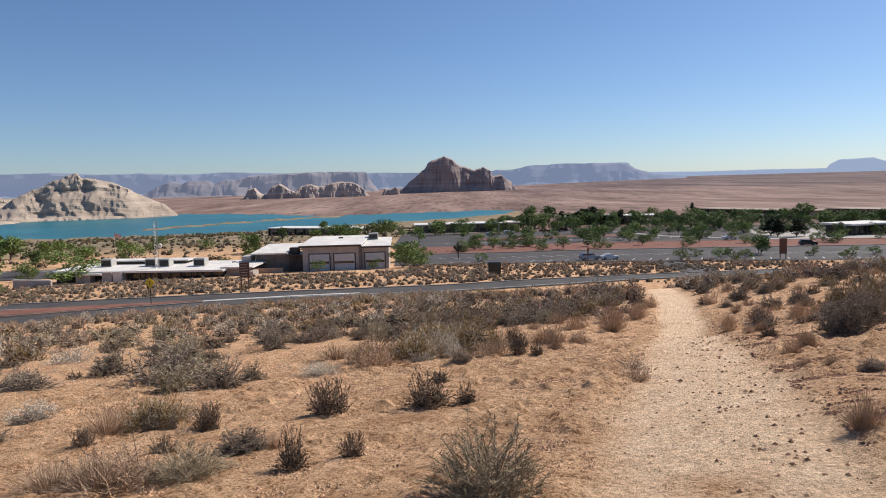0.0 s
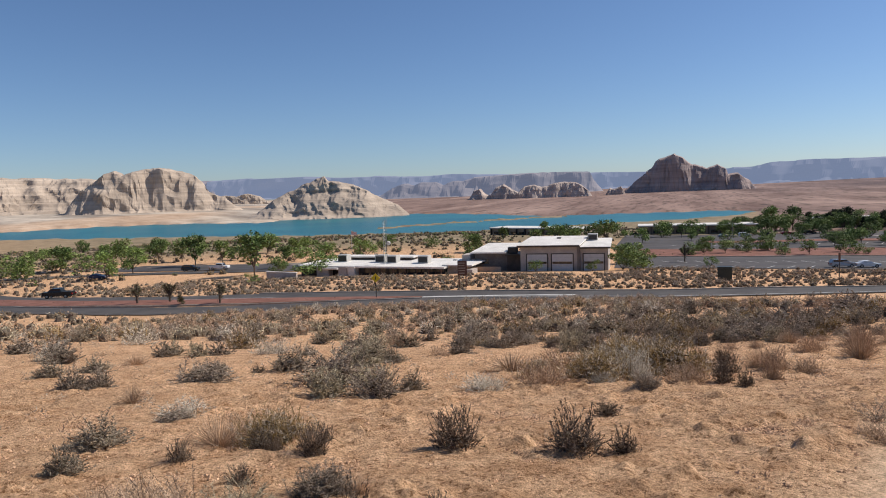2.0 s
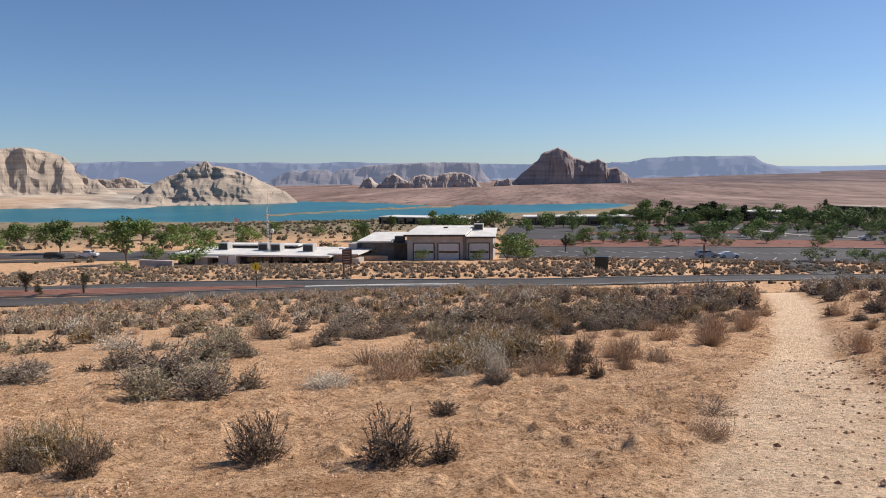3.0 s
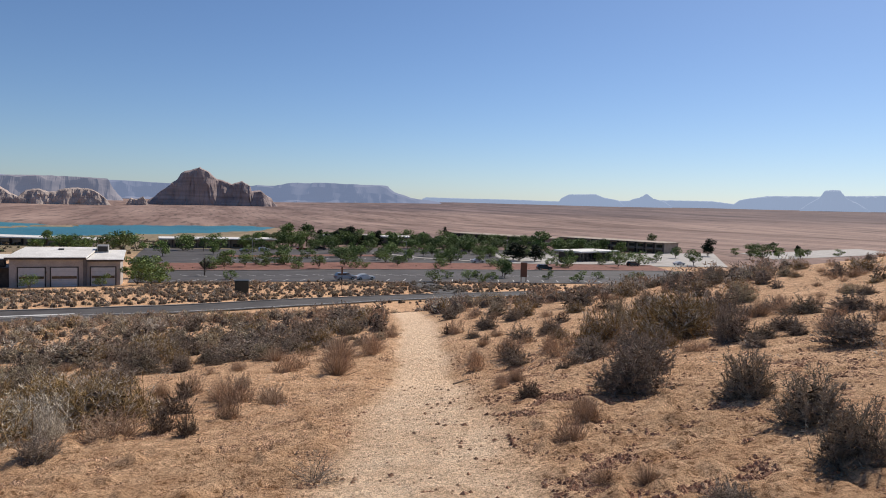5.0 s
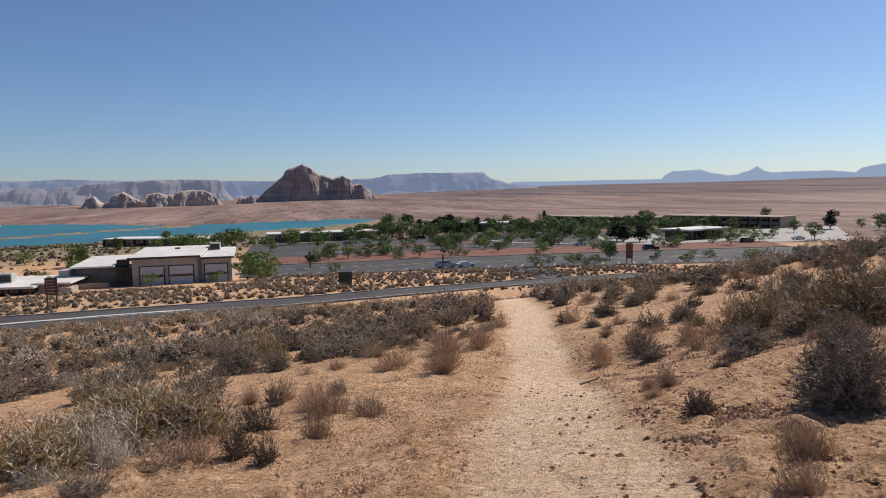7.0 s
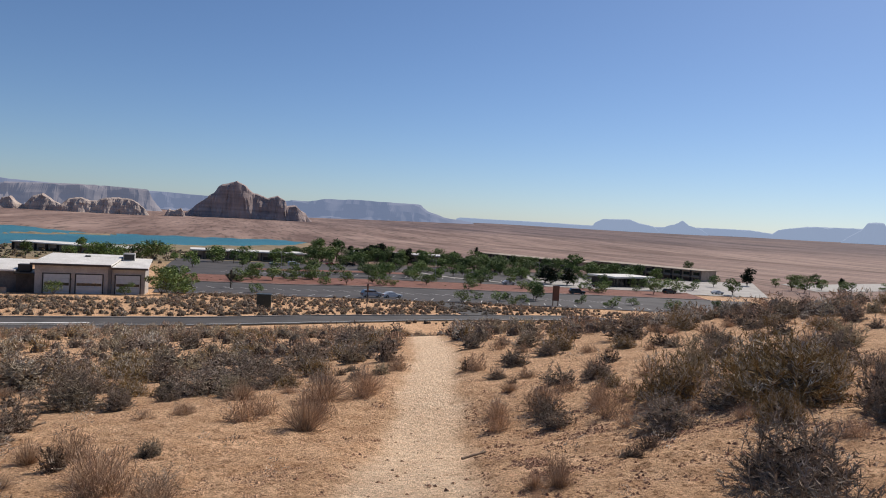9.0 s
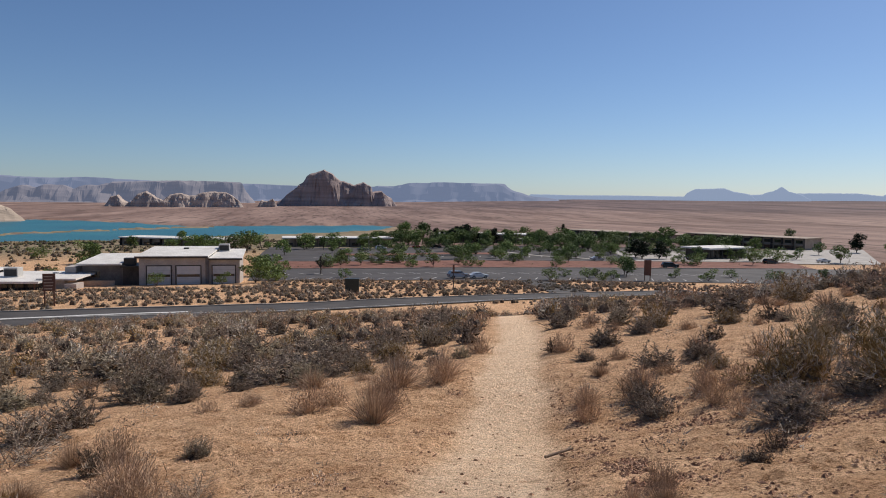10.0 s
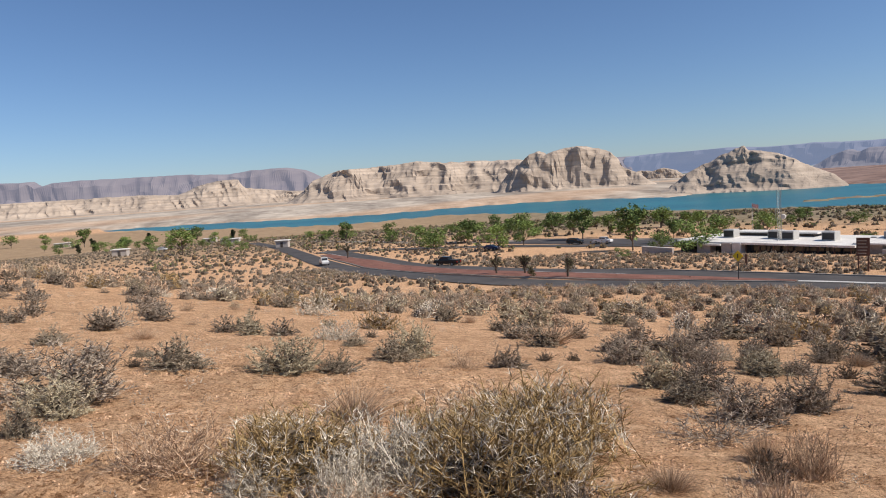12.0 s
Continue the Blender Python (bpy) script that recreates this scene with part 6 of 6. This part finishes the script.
for i, q in enumerate(((-60.5, 86.4, 2.6, 1), (-75, 86.5, 2.9, 2), (-70.5, 88.2, 2.7, 2), (-66, 85.5, 2.0, 1, 38), (-168, 116.5, 4.2, 3), (3.5, 186, 4.3, 3), (30.0, 214, 2.2, 1))):
    yucca(*q, seed=i + 3)


# ---- vehicles ----
def loft(profile, half, tuck, material, name, parent, label=""):
    """A car body from a side outline, narrowed towards the roof."""
    bm = bmesh.new()
    zmax = max(p[1] for p in profile)
    rows = []
    for side in (-1, 1):
        rows.append([bm.verts.new((x, side * (half - tuck * max(0, (z - 0.95) / max(0.01, zmax - 0.95))), z)) for x, z in profile])
    n = len(profile)
    bm.faces.new(rows[0])
    bm.faces.new(rows[1][::-1])
    for i in range(n):
        j = (i + 1) % n
        bm.faces.new((rows[0][j], rows[0][i], rows[1][i], rows[1][j]))
    bmesh.ops.recalc_face_normals(bm, faces=bm.faces)
    bmesh.ops.bevel(bm, geom=[e for e in bm.edges], offset=0.06, segments=2, affect="EDGES")
    return part(name, bm, material, parent, label)


PAINT = {"white": plain("white_car_paint", (0.74, 0.74, 0.73), 0.25), "black": plain("black_car_paint", (0.012, 0.012, 0.013), 0.2), "silver": plain("silver_car_paint", (0.36, 0.37, 0.39), 0.25, 0.4),
         "blue": plain("blue_car_paint", (0.03, 0.05, 0.12), 0.25), "red": plain("red_car_paint", (0.22, 0.02, 0.02), 0.25)}
RED_LENS, CLEAR_LENS = plain("red_lamp_lens", (0.35, 0.01, 0.01), 0.2), plain("clear_lamp_lens", (0.6, 0.6, 0.58), 0.15)
SHAPES = {
    "suv": ((-2.4, 0.35), (2.35, 0.35), (2.45, 0.8), (2.3, 1.05), (1.25, 1.15), (0.55, 1.72), (-2.0, 1.76), (-2.35, 1.1)),
    "sedan": ((-2.3, 0.32), (2.25, 0.32), (2.35, 0.65), (2.2, 0.85), (1.0, 0.98), (0.3, 1.42), (-1.1, 1.42), (-1.75, 1.0), (-2.3, 0.95)),
    "pickup": ((-2.8, 0.45), (2.7, 0.45), (2.8, 0.9), (2.65, 1.15), (1.6, 1.22), (1.0, 1.85), (-0.7, 1.85), (-0.85, 1.2), (-2.75, 1.2)),
}


def car(kind, paint, x, y, heading, label):
    ob = thing("pickup_truck" if kind == "pickup" else "car", label, "pickup truck" if kind == "pickup" else "car", pose(x, y, ground_at(x, y) + 0.17, 0, 0, heading), "parked vehicles")
    outline = SHAPES[kind]
    length = outline[1][0]
    loft(outline, 0.93, 0.16, PAINT[paint], "body", ob, paint + " painted body")
    top = max(p[1] for p in outline)
    roof = [p for p in outline if p[1] > top - 0.06]
    x0, x1 = min(p[0] for p in roof), max(p[0] for p in roof)
    for s in (-1, 1):
        part("side_window", block(x0 + 0.05, x1 + 0.15, s * 0.83 - 0.02, s * 0.83 + 0.02, top - 0.52, top - 0.12, 0.01), GLASS, ob)
        part("headlight", block(length - 0.06, length + 0.07, s * 0.68 - 0.17, s * 0.68 + 0.17, 0.68, 0.86, 0.02), CLEAR_LENS, ob)
        part("tail_light", block(outline[0][0] - 0.08, outline[0][0] + 0.05, s * 0.74 - 0.12, s * 0.74 + 0.12, 0.72, 0.98, 0.02), RED_LENS, ob)
    bm = bmesh.new()
    slab(bm, ((x1 + 0.62, -0.72, top - 0.52), (x1 + 0.62, 0.72, top - 0.52), (x1 + 0.1, 0.66, top - 0.06), (x1 + 0.1, -0.66, top - 0.06)), 0.05)
    part("windscreen", bm, GLASS, ob)
    if kind == "pickup":
        part("load_bed", block(-2.6, -0.95, -0.72, 0.72, 1.17, 1.23, 0.01), DARK_METAL, ob, "dark open load bed")
    for wx in (length * 0.66, -length * 0.62):
        for s in (-1, 1):
            wheel = bmesh.new()
            bmesh.ops.create_cone(wheel, cap_ends=True, segments=16, radius1=0.37, radius2=0.37, depth=0.24, matrix=Matrix.Translation((wx, s * 0.83, 0.37)) @ Matrix.Rotation(radians(90), 4, "X"))
            tyre = part("wheel", wheel, RUBBER, ob)
            rim = bmesh.new()
            bmesh.ops.create_cone(rim, cap_ends=True, segments=12, radius1=0.22, radius2=0.2, depth=0.26, matrix=Matrix.Translation((wx, s * 0.835, 0.37)) @ Matrix.Rotation(radians(90), 4, "X"))
            part("rim", rim, METAL, tyre)


for q in (("suv", "silver", 34.6, 168.2, 8, "dark-windowed silver car parked in a bay"), ("sedan", "white", 39.4, 168.6, 8, "white car parked beside a silver one"), ("pickup", "black", -109, 104.5, 200, "black pickup truck on the road"),
          ("pickup", "white", -121, 171, 10, "white pickup truck by the trees"), ("suv", "black", -128, 167.5, 12, "black car parked under trees"), ("sedan", "blue", -141, 147, 20, "blue car parked beside the side road"),
          ("pickup", "white", -155, 101.5, -22, "white pickup truck coming round the bend"), ("suv", "black", 105, 204, -12, "black car parked near the entrance sign"), ("suv", "black", 149, 221, 10, "dark car beside bright green trees"),
          ("sedan", "white", 174, 228, 8, "white car at the concrete yard"), ("sedan", "white", 94, 233, 0, "white car in the far car park"), ("sedan", "silver", 20, 305, 5, "silver car before the lodge"),
          ("suv", "white", 28, 308, 5, "white car before the lodge"), ("suv", "black", 36, 310, 4, "black car before the lodge"), ("sedan", "red", 44, 312, 4, "red car before the lodge"), ("sedan", "black", 52, 312, 4, "dark car before the lodge"),
          ("suv", "silver", 150, 262, 20, "silver car in the lodge yard"), ("suv", "white", 165, 262, 20, "white van-like car in the lodge yard"), ("sedan", "black", 130, 236, 10, "dark car by the pavilion"), ("suv", "white", -335, 118, 40, "white car at the camp")):
    car(*q)


# ---- small plants in the beds ----
def bed_plants(name, count, seed, region, label):
    rng = random.Random(seed)
    spots = []
    for _ in range(count):
        u, v = rng.random(), rng.random()
        spots.append(tuple(region(u, v)) + (rng.uniform(0.5, 1.1),))
    scrub_field(name, spots, label, seed, 20, [DARK_TWIG, LEAF_DARK, BROOM_TWIG])


bed_plants("bed_shrubs", 60, 31, lambda u, v: (-10 + 160 * u, 209 + 20 * v - 5 * u), "dark low shrubs in the gravel bed")
for i in range(16):
    f = (i + 0.5) / 16
    mx, my = np.interp(f * 6, range(8), [q[0] for q in MEDIAN]), np.interp(f * 6, range(8), [q[1] for q in MEDIAN])
    shrub("dark", float(mx) + (i % 3 - 1), float(my) + (i % 2) * 1.2 - 0.4, 0.8, 0.6)


def stick():
    """A dead branch at the trail's edge."""
    x, y = 7.2, 17.3
    bm = bmesh.new()
    rod(bm, (-0.3, 0, 0.03), (0.12, 0.05, 0.06), 0.02, 0.014, 6)
    rod(bm, (0.0, 0.03, 0.05), (0.2, 0.2, 0.03), 0.012, 0.006, 5)
    ob = part("dead_branch", bm, DARK_TWIG)
    ob.matrix_world = pose(x, y, ground_at(x, y) + 0.01, 0, 0, 15)
    tagged(ob, "short dark dead branch on the sand", "branch")


stick()
